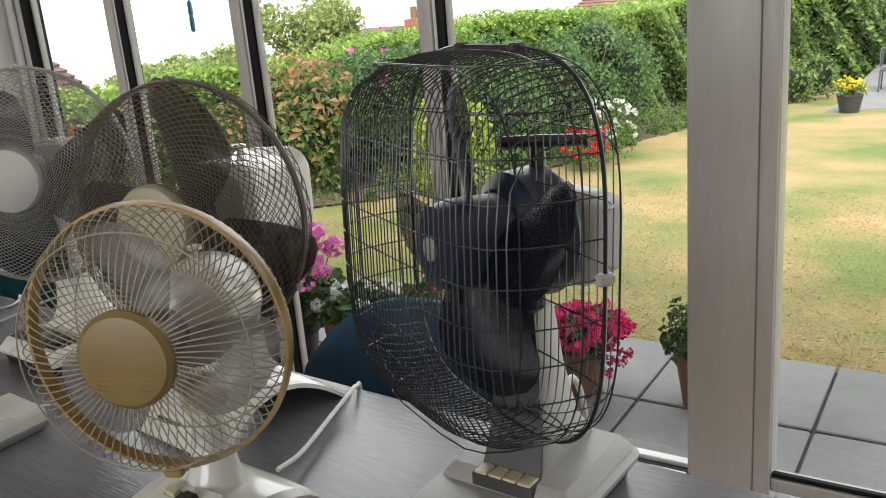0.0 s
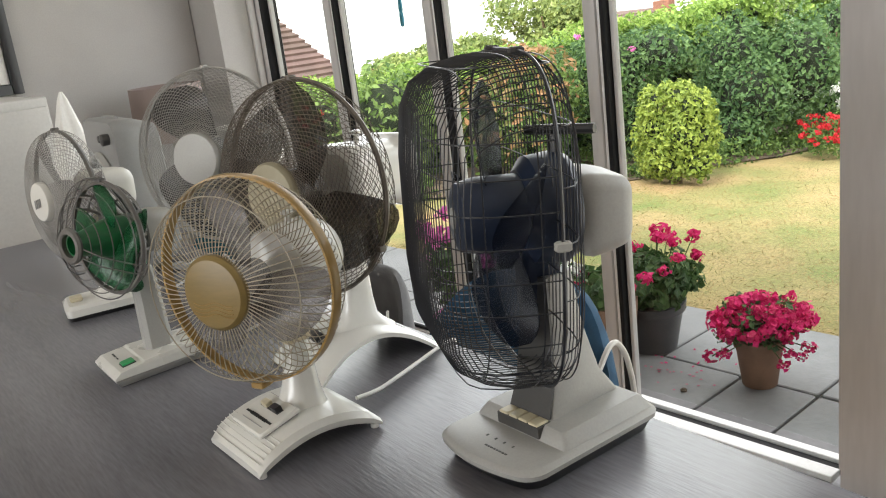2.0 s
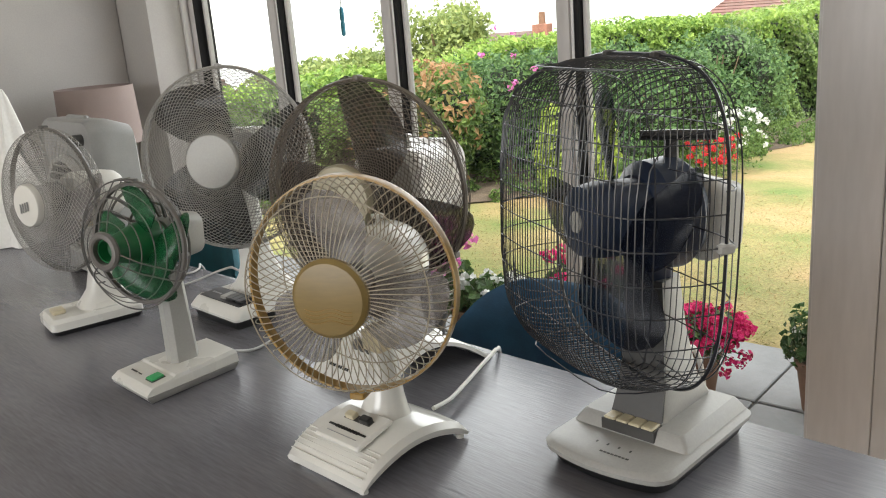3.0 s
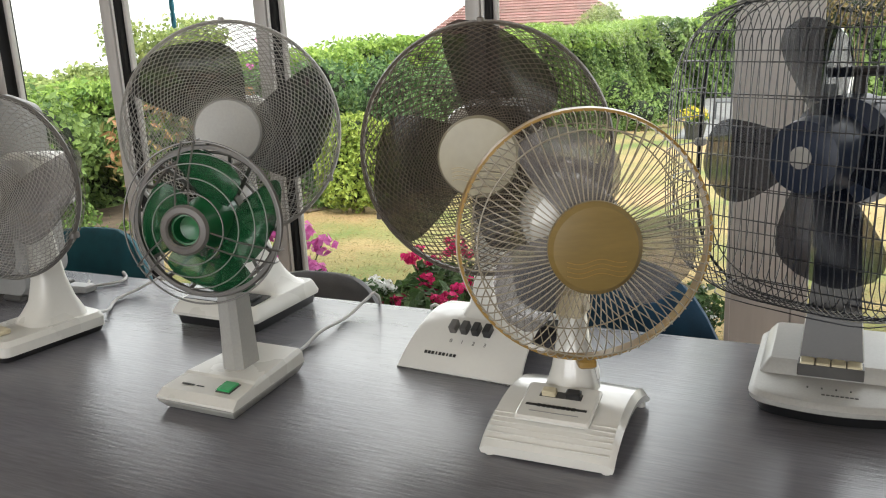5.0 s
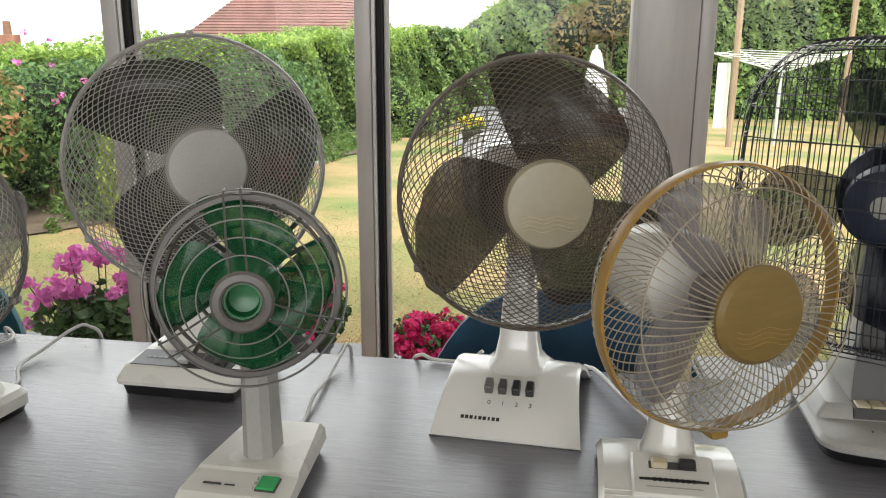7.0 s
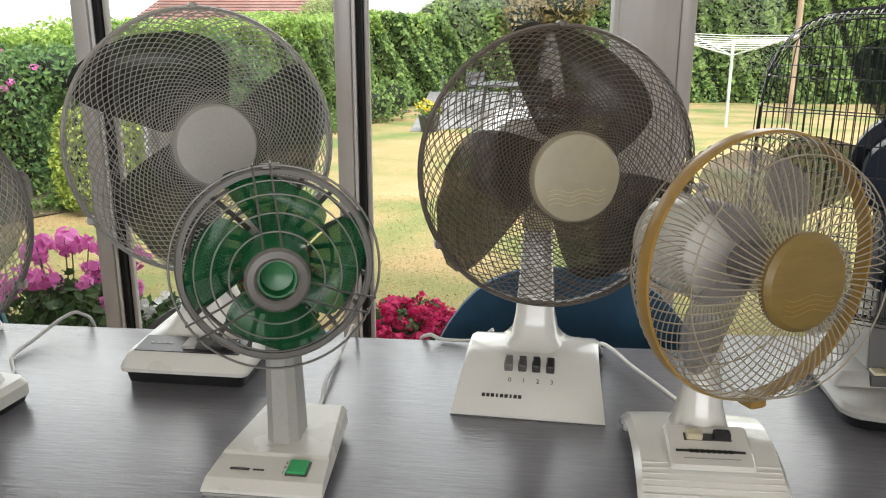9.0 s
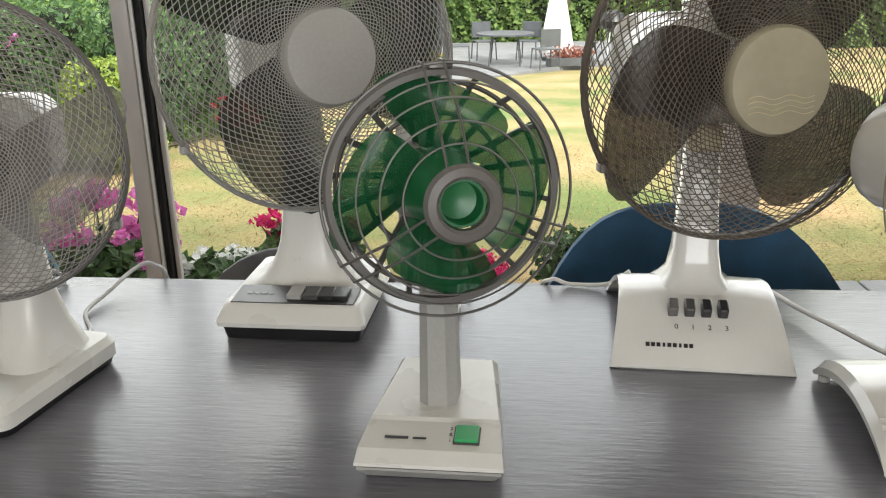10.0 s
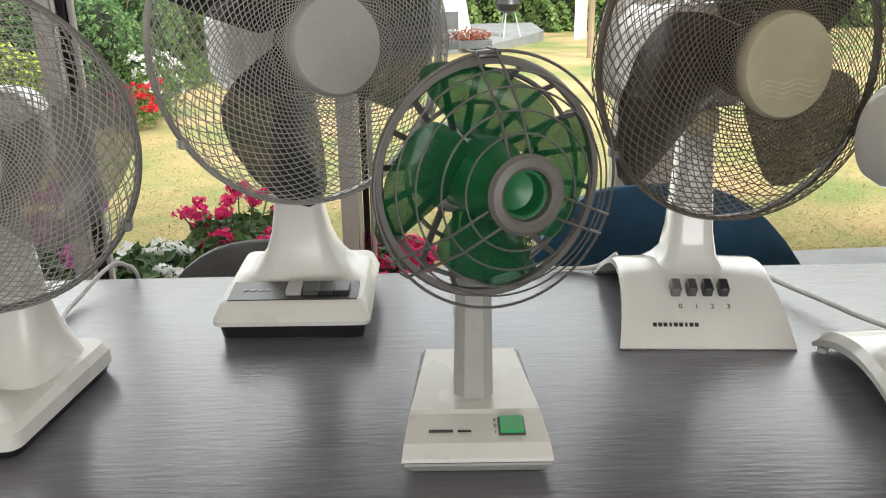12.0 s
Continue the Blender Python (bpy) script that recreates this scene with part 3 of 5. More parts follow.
R = 0.097
part("rear_ring", rim_band(R, 0.004, 0.0048), RIB_GREY, fan, "flat grey ring", HM)
a = np.linspace(0, 2 * np.pi, 72, endpoint=False)


def hoop(q, y):
    return np.stack([R * q * np.cos(a), np.full(72, y), R * q * np.sin(a)], 1)


rear = part("rear_guard", Shape().tube(hoop(0.90, 0.018), 0.0022, 5, True), RIB_GREY, fan, "grey plastic rear ribs", HM)
part("hoop", Shape().tube(hoop(0.62, 0.036), 0.0022, 5, True), RIB_GREY, rear)
rib = Shape().loft([np.array([(R * q, y - 0.002, -w), (R * q, y - 0.002, w), (R * q, y + 0.002, w), (R * q, y + 0.002, -w)]) for q, y, w in ((0.975, 0.002, 0.0022), (0.90, 0.018, 0.0024), (0.62, 0.036, 0.0026), (0.36, 0.050, 0.0028))]).mesh("rib")
for i in range(18):
    part("rib", rib, RIB_GREY, rear, "", Matrix.Rotation(2 * math.pi * (i + 0.5) / 18, 4, "Y"))
front = part("front_guard", Shape().tube(hoop(1.06, -0.020), 0.0013, 6, True), WIRE_STEEL, fan, "open steel wire front guard", HM)
for q, y in ((0.92, -0.032), (0.80, -0.044), (0.63, -0.055), (0.46, -0.062)):
    part("hoop", Shape().tube(hoop(q, y), 0.0009, 6, True), WIRE_STEEL, front)
spoke = Shape().tube([(R * q, y, 0) for q, y in ((1.08, -0.004), (1.07, -0.020), (0.92, -0.033), (0.63, -0.056), (0.30, -0.067))], 0.0012, 6).mesh("spoke")
for k in (-95, -215, -335):
    for side in (-0.0085, 0.0085):
        part("spoke", spoke, WIRE_STEEL, front, "", Matrix.Rotation(radians(k), 4, "Y") @ pose(0, 0, side))
s = Shape()
prof = [(0.0195, -0.066), (0.0195, -0.074), (0.022, -0.076), (0.028, -0.075), (0.031, -0.071), (0.029, -0.066)]
a = np.linspace(0, 2 * np.pi, 48, endpoint=False)
s.loft([np.stack([r * np.cos(a), np.full(48, y), r * np.sin(a)], 1) for r, y in prof], closed=True)
part("hub_ring", s, RIB_GREY, fan, "grey hub ring", HM)
part("hub", Shape().lathe([(0.034, 0.03), (0.034, 0.0), (0.029, -0.018), (0.0215, -0.048), (0.0190, -0.060), (0.0186, -0.066), (0.0165, -0.066), (0.0150, -0.050), (0.004, -0.047)], 36), GREEN, fan, "green hub cone", HM)
add_blades(fan, HM @ pose(0, 0.004, 0), 4, 0.028, 0.086, 0.116, 0.42, GREEN_BLADE, "green blade", 0.3)
part("clip", Shape().box(0, -0.002, R + 0.003, 0.020, 0.012, 0.006, 0.002), WIRE_STEEL, fan, "", HM)


# ---- fans with crossed-wire guards ----
def wire_head(fan, HM, R, rc, cap_mat, wire, rim_mat, blade_mat, front_d, rear_d, motor, motor_mat, cap_label, blades=3, n=66, wr=0.00056, cap_depth=0.012, start=0.4):
    part("rim", rim_band(R, 0.0045, 0.004), rim_mat, fan, "wire guard rim", HM)
    mesh_guard("front_guard", fan, HM, R - 0.001, rc * 0.97, -front_d, n, 1.75, wr, wire, "crossed wire front guard")
    mesh_guard("rear_guard", fan, HM, R - 0.001, 0.052, rear_d, n - 24, 1.30, wr, wire, "crossed wire rear guard")
    y = -front_d
    cap_shape = Shape().lathe([(rc * 0.9, y + 0.006), (rc, y + 0.003), (rc, y - cap_depth * 0.6), (rc * 0.94, y - cap_depth), (rc * 0.5, y - cap_depth - 0.002), (rc * 0.05, y - cap_depth - 0.0025)], 48)
    cap = part("hub_cap", cap_shape, cap_mat, fan, cap_label, HM)
    part("hub", Shape().lathe([(0.036, 0.012), (0.038, -0.006), (0.034, -front_d + 0.016), (0.026, -front_d + 0.010)], 32), blade_mat, fan, "", HM)
    add_blades(fan, HM @ pose(0, -0.006, 0), blades, 0.030, R * 0.90, R * 1.16, 0.5, blade_mat, "", start)
    part("motor_housing", motor, motor_mat, fan, "", HM)
    for a in (90, 210, 330):
        c, sn = math.cos(radians(a)), math.sin(radians(a))
        part("clip", Shape().box(R * c, 0, R * sn, 0.010, 0.016, 0.010, 0.002), rim_mat, fan, "", HM)
    return cap


def motor_body(y0, y1, w, h, taper=0.9, waist=0.0, r=0.03):
    s = Shape()
    rings = []
    for q in np.linspace(0, 1, 9):
        k = 0.80 + 0.20 * min(1, q * 6) if q < 0.17 else 1 - (1 - taper) * q ** 2
        if q > 0.93:
            k *= 0.86
        k -= waist * math.sin(q * math.pi) ** 2
        rings.append(rrect(0, 0, y0 + (y1 - y0) * q, w * k, h * k, r * k, 6)[:, [0, 2, 1]])
    return s.loft(rings)


# ---- fan: arched white base with four keys ----
fan = thing("desk_fan", pose(-0.722, 0.990, TOP, 0, 0, -7.5), "white desk fan with bronze wire guard, beige cap and arched base", "fan", "desk fans on the table")
s = Shape()
k = 17
W, D = 0.196, 0.238
outer = []


def arch(y):
    """Height of the arched shell above the table at a depth y, and its slope in degrees."""
    def h(v):
        return 0.003 + 0.058 * max(0.0, math.sin(math.pi * min(1.0, (v / D + 0.5) * 1.04))) ** 0.80
    return h(y), math.degrees(math.atan2(h(y + 0.002) - h(y - 0.002), 0.004))


def on_arch(x, y, lift=0.0022):
    return pose(x, y, arch(y)[0] + lift, arch(y)[1])


for i in range(k):
    q = i / (k - 1)
    y = -D / 2 + D * q
    z = arch(y)[0]
    wz = W - 0.022 * (z / 0.06)
    outer.append((y, z, wz))
rings = []
for y, z, wz in outer:
    zi = max(0.0015, z - 0.010)
    e = 0.006
    rings.append(np.array([(-wz / 2, y, zi), (-wz / 2, y, z - 0.003), (-wz / 2 + e, y, z), (-0.02, y, z + 0.002), (0.02, y, z + 0.002), (wz / 2 - e, y, z), (wz / 2, y, z - 0.003), (wz / 2, y, zi)]))
base = part("base", s.loft(rings), WHITE_GLOSS, fan, "arched glossy white base", angle=40)
s = Shape()
col = []
for z, w, d, y in ((0.048, 0.105, 0.120, 0.008), (0.060, 0.080, 0.088, 0.009), (0.072, 0.062, 0.066, 0.011), (0.10, 0.052, 0.056, 0.013), (0.16, 0.044, 0.048, 0.016), (0.215, 0.038, 0.042, 0.018), (0.222, 0.030, 0.032, 0.018)):
    col.append(rrect(0, y, z, w, d, min(w, d) * 0.3, 5))
part("column", s.loft(col), WHITE_GLOSS, fan, "tapered white column")
part("tilt_bracket", Shape().box(0, 0.022, 0.232, 0.040, 0.062, 0.030, 0.006), CREAM, fan, "yellowed cream bracket")
part("tilt_knob", Shape().lathe([(0.004, 0.022), (0.013, 0.022), (0.014, 0.012), (0.012, 0.006), (0.004, 0.005)], 20, pose(0.018, 0.02, 0.205, 0, 0, 90)), CREAM, fan, "yellowed cream knob")
key_m = on_arch(0, -D / 2 + 0.056, 0.0)
for i, x in enumerate((-0.0285, -0.0105, 0.0075, 0.0255)):
    part("key", Shape().box(x, 0.001, 0.0050, 0.0108, 0.018, 0.017, 0.0018), (RIB_GREY, DKGREY, BLACK_PL, BLACK_PL)[i], base, "black push key" if i else "grey push key", key_m)
    part("numeral", letters(str(i), 0.009), INK, base, "", on_arch(x + 0.003, -D / 2 + 0.036))
flat_marks(base, on_arch(-0.033, -D / 2 + 0.017, 0.0020), [(-0.024 + 0.0058 * i, 0, 0.0026 if i in (3, 6) else 0.0042, 0.0048) for i in range(9)], INK)
for x in (-0.085, 0.085):
    part("foot", Shape().turned([(0.006, 0), (0.006, 0.004)], 12, pose(x, -D / 2 + 0.010, 0)), BLACK_PL, fan, "black rubber foot")
HM = head_pose(0.304, 19, 3, 0.078, 0, 0.018)
LIPPED = Shape().loft([rrect(0, 0, y, 0.128 * k, 0.118 * k, 0.032 * k, 6)[:, [0, 2, 1]] for y, k in ((0.050, 0.80), (0.062, 0.97), (0.072, 1.0), (0.12, 0.97), (0.16, 0.93), (0.178, 0.95), (0.192, 1.05), (0.199, 1.07), (0.204, 1.03), (0.206, 0.94))])
wire_head(fan, HM, 0.172, 0.053, BEIGE_CAP, WIRE_BRONZE, WIRE_BRONZE, SMOKE, 0.060, 0.058, LIPPED, WHITE_GLOSS, "beige hub cap with faint wave lines", n=66, start=1.0)
for i in range(4):
    part("wave_line", Shape().tube([(x, -0.0745, -0.014 - 0.005 * i + 0.0018 * math.sin(x * 190)) for x in np.linspace(-0.034, 0.034, 28)], 0.0005, 4), CREAM, fan, "raised wave line", HM)
part("pull_knob", Shape().turned([(0.005, 0.0), (0.004, 0.012), (0.010, 0.014), (0.010, 0.018), (0.004, 0.020)], 16, HM @ pose(0, 0.13, 0.057)), WHITE_GLOSS, fan)

# ---- fan: white base with dark control plate ----
fan = thing("desk_fan", pose(-1.192, 1.045, TOP, 0, 0, -5), "white desk fan with fine grey wire guard and a black-soled base", "fan", "desk fans on the table")
W, D = 0.180, 0.188
part("sole", Shape().loft([rrect(0, 0, 0.001, W - 0.016, D - 0.016, 0.008, 3), rrect(0, 0, 0.018, W - 0.010, D - 0.010, 0.008, 3)]), BLACK_PL, fan, "black plinth")
s = Shape()
s.loft([rrect(0, 0, 0.0185, W, D, 0.010, 4), rrect(0, 0, 0.024, W + 0.002, D + 0.002, 0.010, 4), rrect(0, 0.004, 0.040, W - 0.012, D - 0.016, 0.010, 4), rrect(0, 0.006, 0.043, W - 0.018, D - 0.022, 0.010, 4)])
base = part("base", s, WHITE_SATIN, fan)
col = []
for z, w, d, y in ((0.0425, 0.162, 0.112, 0.028), (0.0445, 0.148, 0.106, 0.029), (0.048, 0.130, 0.100, 0.030), (0.054, 0.113, 0.092, 0.030), (0.063, 0.098, 0.083, 0.030), (0.076, 0.083, 0.073, 0.029), (0.095, 0.070, 0.062, 0.027), (0.125, 0.059, 0.052, 0.023), (0.165, 0.052, 0.045, 0.020), (0.24, 0.044, 0.038, 0.018), (0.26, 0.036, 0.032, 0.018)):
    col.append(rrect(0, y, z, w, d, min(w, d) * 0.28, 5))
part("column", Shape().loft(col), WHITE_SATIN, fan, "flared white column")
plate = pose(0, -0.052, 0.0432, 4)
part("control_plate", Shape().box(0, 0, 0.001, 0.150, 0.048, 0.003, 0.001), BLACK_PL, base, "glossy dark control plate", plate)
for x, mt in ((0.000, GREY_PL), (0.020, DKGREY), (0.038, BLACK_PL), (0.056, BLACK_PL)):
    part("key", Shape().box(x, 0.000, 0.0045, 0.0178, 0.028, 0.0065, 0.0015), mt, base, "", plate)
flat_marks(base, plate @ pose(-0.045, 0, 0.0026), [(-0.012 + 0.0085 * i, 0, 0.006, 0.0045) for i in range(4)], GREY_INK)
HM = head_pose(0.320, 34, 5, 0.054, 0, 0.018)
wire_head(fan, HM, 0.175, 0.052, GREY_PL, WIRE_GREY, WIRE_GREY, SMOKE_GREY, 0.060, 0.058, motor_body(0.050, 0.19, 0.12, 0.115, 0.85), WHITE_SATIN, "plain pale grey hub cap", n=66, start=0.2)

# ---- fan: small white, grey rim ----
fan = thing("desk_fan", pose(-1.462, 0.835, TOP, 0, 0, -13), "small white desk fan with pale wire guard and grey rim", "fan", "desk fans on the table")
W, D = 0.115, 0.185
part("sole", Shape().loft([rrect(0, 0, 0.001, W - 0.010, D - 0.010, 0.012, 3), rrect(0, 0, 0.010, W - 0.004, D - 0.004, 0.012, 3)]), BLACK_PL, fan, "black sole")
base = part("base", Shape().loft([rrect(0, 0, 0.0105, W, D, 0.014, 4), rrect(0, 0, 0.026, W, D, 0.014, 4), rrect(0, 0.002, 0.034, W - 0.012, D - 0.014, 0.012, 4)]), WHITE_SATIN, fan)
col = []
for z, w, d, y in ((0.033, 0.085, 0.105, 0.026), (0.045, 0.070, 0.090, 0.030), (0.065, 0.056, 0.066, 0.033), (0.10, 0.046, 0.048, 0.033), (0.17, 0.040, 0.036, 0.030), (0.20, 0.034, 0.030, 0.028)):
    col.append(rrect(0, y, z, w, d, min(w, d) * 0.3, 4))
part("column", Shape().loft(col), WHITE_SATIN, fan)
part("tilt_bracket", Shape().box(0, 0.03, 0.208, 0.030, 0.046, 0.026, 0.006), CREAM, fan, "yellowed cream bracket")
part("tilt_knob", Shape().lathe([(0.004, 0.022), (0.013, 0.022), (0.014, 0.012), (0.012, 0.004), (0.004, 0.003)], 20, pose(0.014, 0.03, 0.190, 0, 0, 90)), WHITE_SATIN, fan, "round white knob")
part("switch", Shape().box(0, -0.065, 0.038, 0.034, 0.026, 0.009, 0.003), CREAM_KEY, base, "beige switch")
HM = head_pose(0.262, 20, 3, 0.066, 0, 0.028)
cap = wire_head(fan, HM, 0.143, 0.042, WHITE_SATIN, WIRE_GREY, RIB_GREY, CLEAR_BLADE, 0.048, 0.045, motor_body(0.036, 0.135, 0.105, 0.098, 0.9), WHITE_SATIN, "white hub cap with printed strokes", n=64, wr=0.00048)
flat_marks(cap, pose(0, -0.0636, -0.006, 90), [(-0.012 + 0.008 * i, 0.002 * i, 0.004, 0.018) for i in range(4)], MIDGREY)

# ---- fan: ochre rim ----
fan = thing("desk_fan", pose(-0.552, 0.762, TOP, 0, 0, -3.5), "white desk fan with ochre rim, ochre cap and clear blades", "fan", "desk fans on the table")
W, D = 0.152, 0.192
rings = []
k = 15
for i in range(k):
    q = i / (k - 1)
    y = -D / 2 + D * q
    z = 0.012 + 0.035 * math.sin(math.pi * q) ** 0.6
    low = 0.003 + 0.026 * math.sin(math.pi * q) ** 0.9
    rings.append(np.array([(-W / 2, y, low), (-W / 2 - 0.002, y, (z + low) / 2), (-W / 2 + 0.004, y, z), (-W / 4, y, z + 0.002), (W / 4, y, z + 0.002), (W / 2 - 0.004, y, z), (W / 2 + 0.002, y, (z + low) / 2), (W / 2, y, low)]))
base = part("base", Shape().loft(rings), WHITE_GLOSS, fan, "arched glossy white base", angle=40)
for i in range(6):
    q = 0.025 + 0.035 * i
    y = -D / 2 + D * q
    z = 0.012 + 0.035 * math.sin(math.pi * q) ** 0.6
    part("ridge", Shape().tube([(-W / 2 + 0.004, y, z + 0.0012), (W / 2 - 0.004, y, z + 0.0012)], 0.0009, 6), WHITE_GLOSS, base)
tray = pose(0, -0.040, 0.0485, 14)
part("control_plate", Shape().box(0, 0, 0, 0.088, 0.066, 0.008, 0.004), WHITE_GLOSS, base, "raised white control plate", tray)
part("switch_slot", Shape().box(0, 0.012, 0.0042, 0.050, 0.011, 0.0014, 0.0004), DKGREY, base, "dark switch slot", tray)
part("switch", Shape().box(-0.014, 0.012, 0.0075, 0.017, 0.011, 0.008, 0.002), CREAM_KEY, base, "beige slide switch", tray)
part("switch", Shape().box(0.015, 0.012, 0.0080, 0.018, 0.011, 0.009, 0.002), BLACK_PL, base, "black slide switch", tray)
flat_marks(base, tray @ pose(0, -0.010, 0.0042), [(0, 0, 0.072, 0.0034)] + [(-0.020 + 0.0058 * i, -0.0001, 0.0042, 0.0052) for i in range(8)], INK)
flat_marks(base, tray @ pose(0, -0.021, 0.0042), [(0, 0, 0.058, 0.001)], GREY_INK)
for x, y in ((-0.068, -0.088), (0.068, -0.088), (-0.068, 0.088), (0.068, 0.088)):
    part("foot", Shape().turned([(0.006, 0), (0.006, 0.006)], 12, pose(x, y, 0)), WHITE_GLOSS, fan)
col = []
for z, w, d, y in ((0.040, 0.070, 0.078, 0.012), (0.055, 0.058, 0.062, 0.016), (0.075, 0.048, 0.050, 0.019), (0.11, 0.038, 0.040, 0.022), (0.14, 0.030, 0.033, 0.022), (0.148, 0.022, 0.024, 0.022)):
    col.append(rrect(0, y, z, w, d, min(w, d) * 0.42, 6))
part("column", Shape().loft(col), WHITE_GLOSS, fan, "tapered white column")
part("tilt_bracket", Shape().box(0, 0.022, 0.155, 0.034, 0.040, 0.034, 0.006), CREAM, fan, "yellowed cream bracket")
part("tilt_knob", Shape().lathe([(0.004, 0.026), (0.011, 0.026), (0.012, 0.016), (0.011, 0.008), (0.004, 0.006)], 20, pose(0.012, 0.02, 0.138, 0, 0, 90)), CREAM, fan, "yellowed cream knob")
HM = head_pose(0.248, 26, 3, 0.072, 0, 0.022)
R = 0.137
part("rim", rim_band(R, 0.0085, 0.003), GOLD, fan, "glossy ochre rim band", HM)
radial_guard("front_guard", fan, HM, R - 0.002, 0.046, -0.058, 76, 0.00072, WIRE_CREAM, "cream radial wire front guard", 0.18)
radial_guard("rear_guard", fan, HM, R - 0.002, 0.040, 0.055, 76, 0.00072, WIRE_CREAM, "cream radial wire rear guard", -0.5)
s = Shape()
a = np.linspace(0, 2 * np.pi, 72, endpoint=False)
for rr, y in ((0.118, -0.050), (0.118, 0.047)):
    s.tube(np.stack([rr * np.cos(a), np.full(72, y), rr * np.sin(a)], 1), 0.0009, 5, True)
part("guard_ring", s, WIRE_CREAM, fan, "", HM)
part("hub_cap", Shape().lathe([(0.040, -0.052), (0.048, -0.055), (0.048, -0.062), (0.043, -0.067), (0.025, -0.069), (0.002, -0.0695)], 48), GOLD_CAP, fan, "dull ochre hub cap", HM)
for i in range(4):
    part("wave_line", Shape().tube([(x, -0.0692, -0.012 - 0.0048 * i + 0.0022 * math.sin(x * 150 + 1)) for x in np.linspace(-0.030, 0.030, 24)], 0.0005, 4), GOLD, fan, "raised wave line", HM)
part("hub", Shape().lathe([(0.024, 0.02), (0.026, 0.0), (0.022, -0.03), (0.015, -0.036)], 24), CLEAR_BLADE, fan, "", HM)
add_blades(fan, HM @ pose(0, -0.004, 0), 3, 0.022, 0.118, 0.112, 0.5, CLEAR_BLADE, "clear grey blade", 0.55)
part("motor_housing", Shape().lathe([(0.030, 0.045), (0.050, 0.052), (0.055, 0.060), (0.055, 0.135), (0.050, 0.150), (0.030, 0.156)], 40), WHITE_GLOSS, fan, "round white motor housing", HM)
part("pull_knob", Shape().turned([(0.005, 0.0), (0.004, 0.010), (0.009, 0.012), (0.009, 0.016), (0.003, 0.018)], 16, HM @ pose(0, 0.10, 0.053)), WHITE_GLOSS, fan)
part("clip", Shape().box(0, -0.002, -R - 0.004, 0.020, 0.024, 0.010, 0.003), GOLD, fan, "ochre rim clip", HM)

# ---- fan: navy square cage ----
fan = thing("desk_fan", pose(-0.255, 0.968, TOP, 0, 0, -4), "large grey desk fan with a navy rounded-square wire cage", "fan", "desk fans on the table")
W, D = 0.180, 0.228


def bowed(w, d, z, bow, r=0.02, seg=4):
    """A rounded rectangle with a bowed front edge."""
    p = rrect(0, 0, z, w, d, r, seg)
    fr = p[:, 1] < 0
    extra = []
    p[fr, 1] -= bow * (1 - (2 * p[fr, 0] / w) ** 2)
    left, right = p[2 * (seg + 1) + seg], p[3 * (seg + 1)]
    k = 3 * (seg + 1)
    for q in np.linspace(0, 1, 8)[1:-1]:
        x = left[0] + (right[0] - left[0]) * q
        extra.append((x, -d / 2 - bow * (1 - (2 * x / w) ** 2), z))
    return np.concatenate([p[:k], np.array(extra), p[k:]])


part("sole", Shape().loft([bowed(W - 0.020, D - 0.020, 0.001, 0.014), bowed(W - 0.006, D - 0.006, 0.018, 0.016)]), BLACK_PL, fan, "black plinth")
base = part("base", Shape().loft([bowed(W, D, 0.0185, 0.018), bowed(W + 0.002, D + 0.002, 0.025, 0.018), bowed(W - 0.008, D - 0.006, 0.030, 0.018), bowed(W - 0.012, D - 0.012, 0.031, 0.018)]), GREY_PL, fan, "pale grey base")
deck = [rrect(0, 0.026, z, w, d, 0.006, 3) for z, w, d in ((0.030, 0.166, 0.160), (0.036, 0.160, 0.154), (0.046, 0.146, 0.142), (0.048, 0.140, 0.136))]
part("deck", Shape().loft(deck), GREY_PL, base, "raised pale grey deck", angle=25)
part("key_well", Shape().box(0, -0.043, 0.0405, 0.076, 0.024, 0.0155, 0.001), DKGREY, base, "dark key recess")
for i in range(4):
    part("key", Shape().box(-0.027 + 0.018 * i, -0.0435, 0.0465, 0.0168, 0.021, 0.009, 0.002), CREAM_KEY, base, "yellowed push key", pose(0, 0, 0, 0))
flat_marks(base, pose(0, -0.085, 0.0312), [(-0.024 + 0.016 * i, 0, 0.002, 0.004) for i in range(4)], DKGREY)
flat_marks(base, pose(0.012, -0.103, 0.0312), [(-0.018 + 0.0052 * i, 0, 0.0038, 0.0026) for i in range(8)], DKGREY)
colr = [rrect(0, y, z, w, d, 0.006, 2) for z, w, d, y in ((0.046, 0.076, 0.124, 0.032), (0.085, 0.066, 0.084, 0.025), (0.15, 0.056, 0.056, 0.021), (0.225, 0.046, 0.044, 0.019))]
part("column", Shape().loft(colr), GREY_PL, fan, "tapered pale grey column", angle=25)
part("column_face", Shape().loft([np.array([(-w / 2, y, z), (w / 2, y, z), (w / 2, y + 0.004, z), (-w / 2, y + 0.004, z)]) for z, w, y in ((0.050, 0.072, -0.0335), (0.085, 0.066, -0.0205), (0.15, 0.056, -0.0105), (0.225, 0.047, -0.006))]), DKGREY, fan, "dark grey column front", angle=25)
HM = head_pose(0.305, -25, 3, 0.040, 0, 0.022)
A, H = 0.180, 0.192


def squircle(a, h, y, n=72, p=3.6):
    t = np.linspace(0, 2 * np.pi, n, endpoint=False)
    c, sn = np.cos(t), np.sin(t)
    return np.stack([a * np.sign(c) * np.abs(c) ** (2 / p), np.full(n, y), h * np.sign(sn) * np.abs(sn) ** (2 / p)], 1)


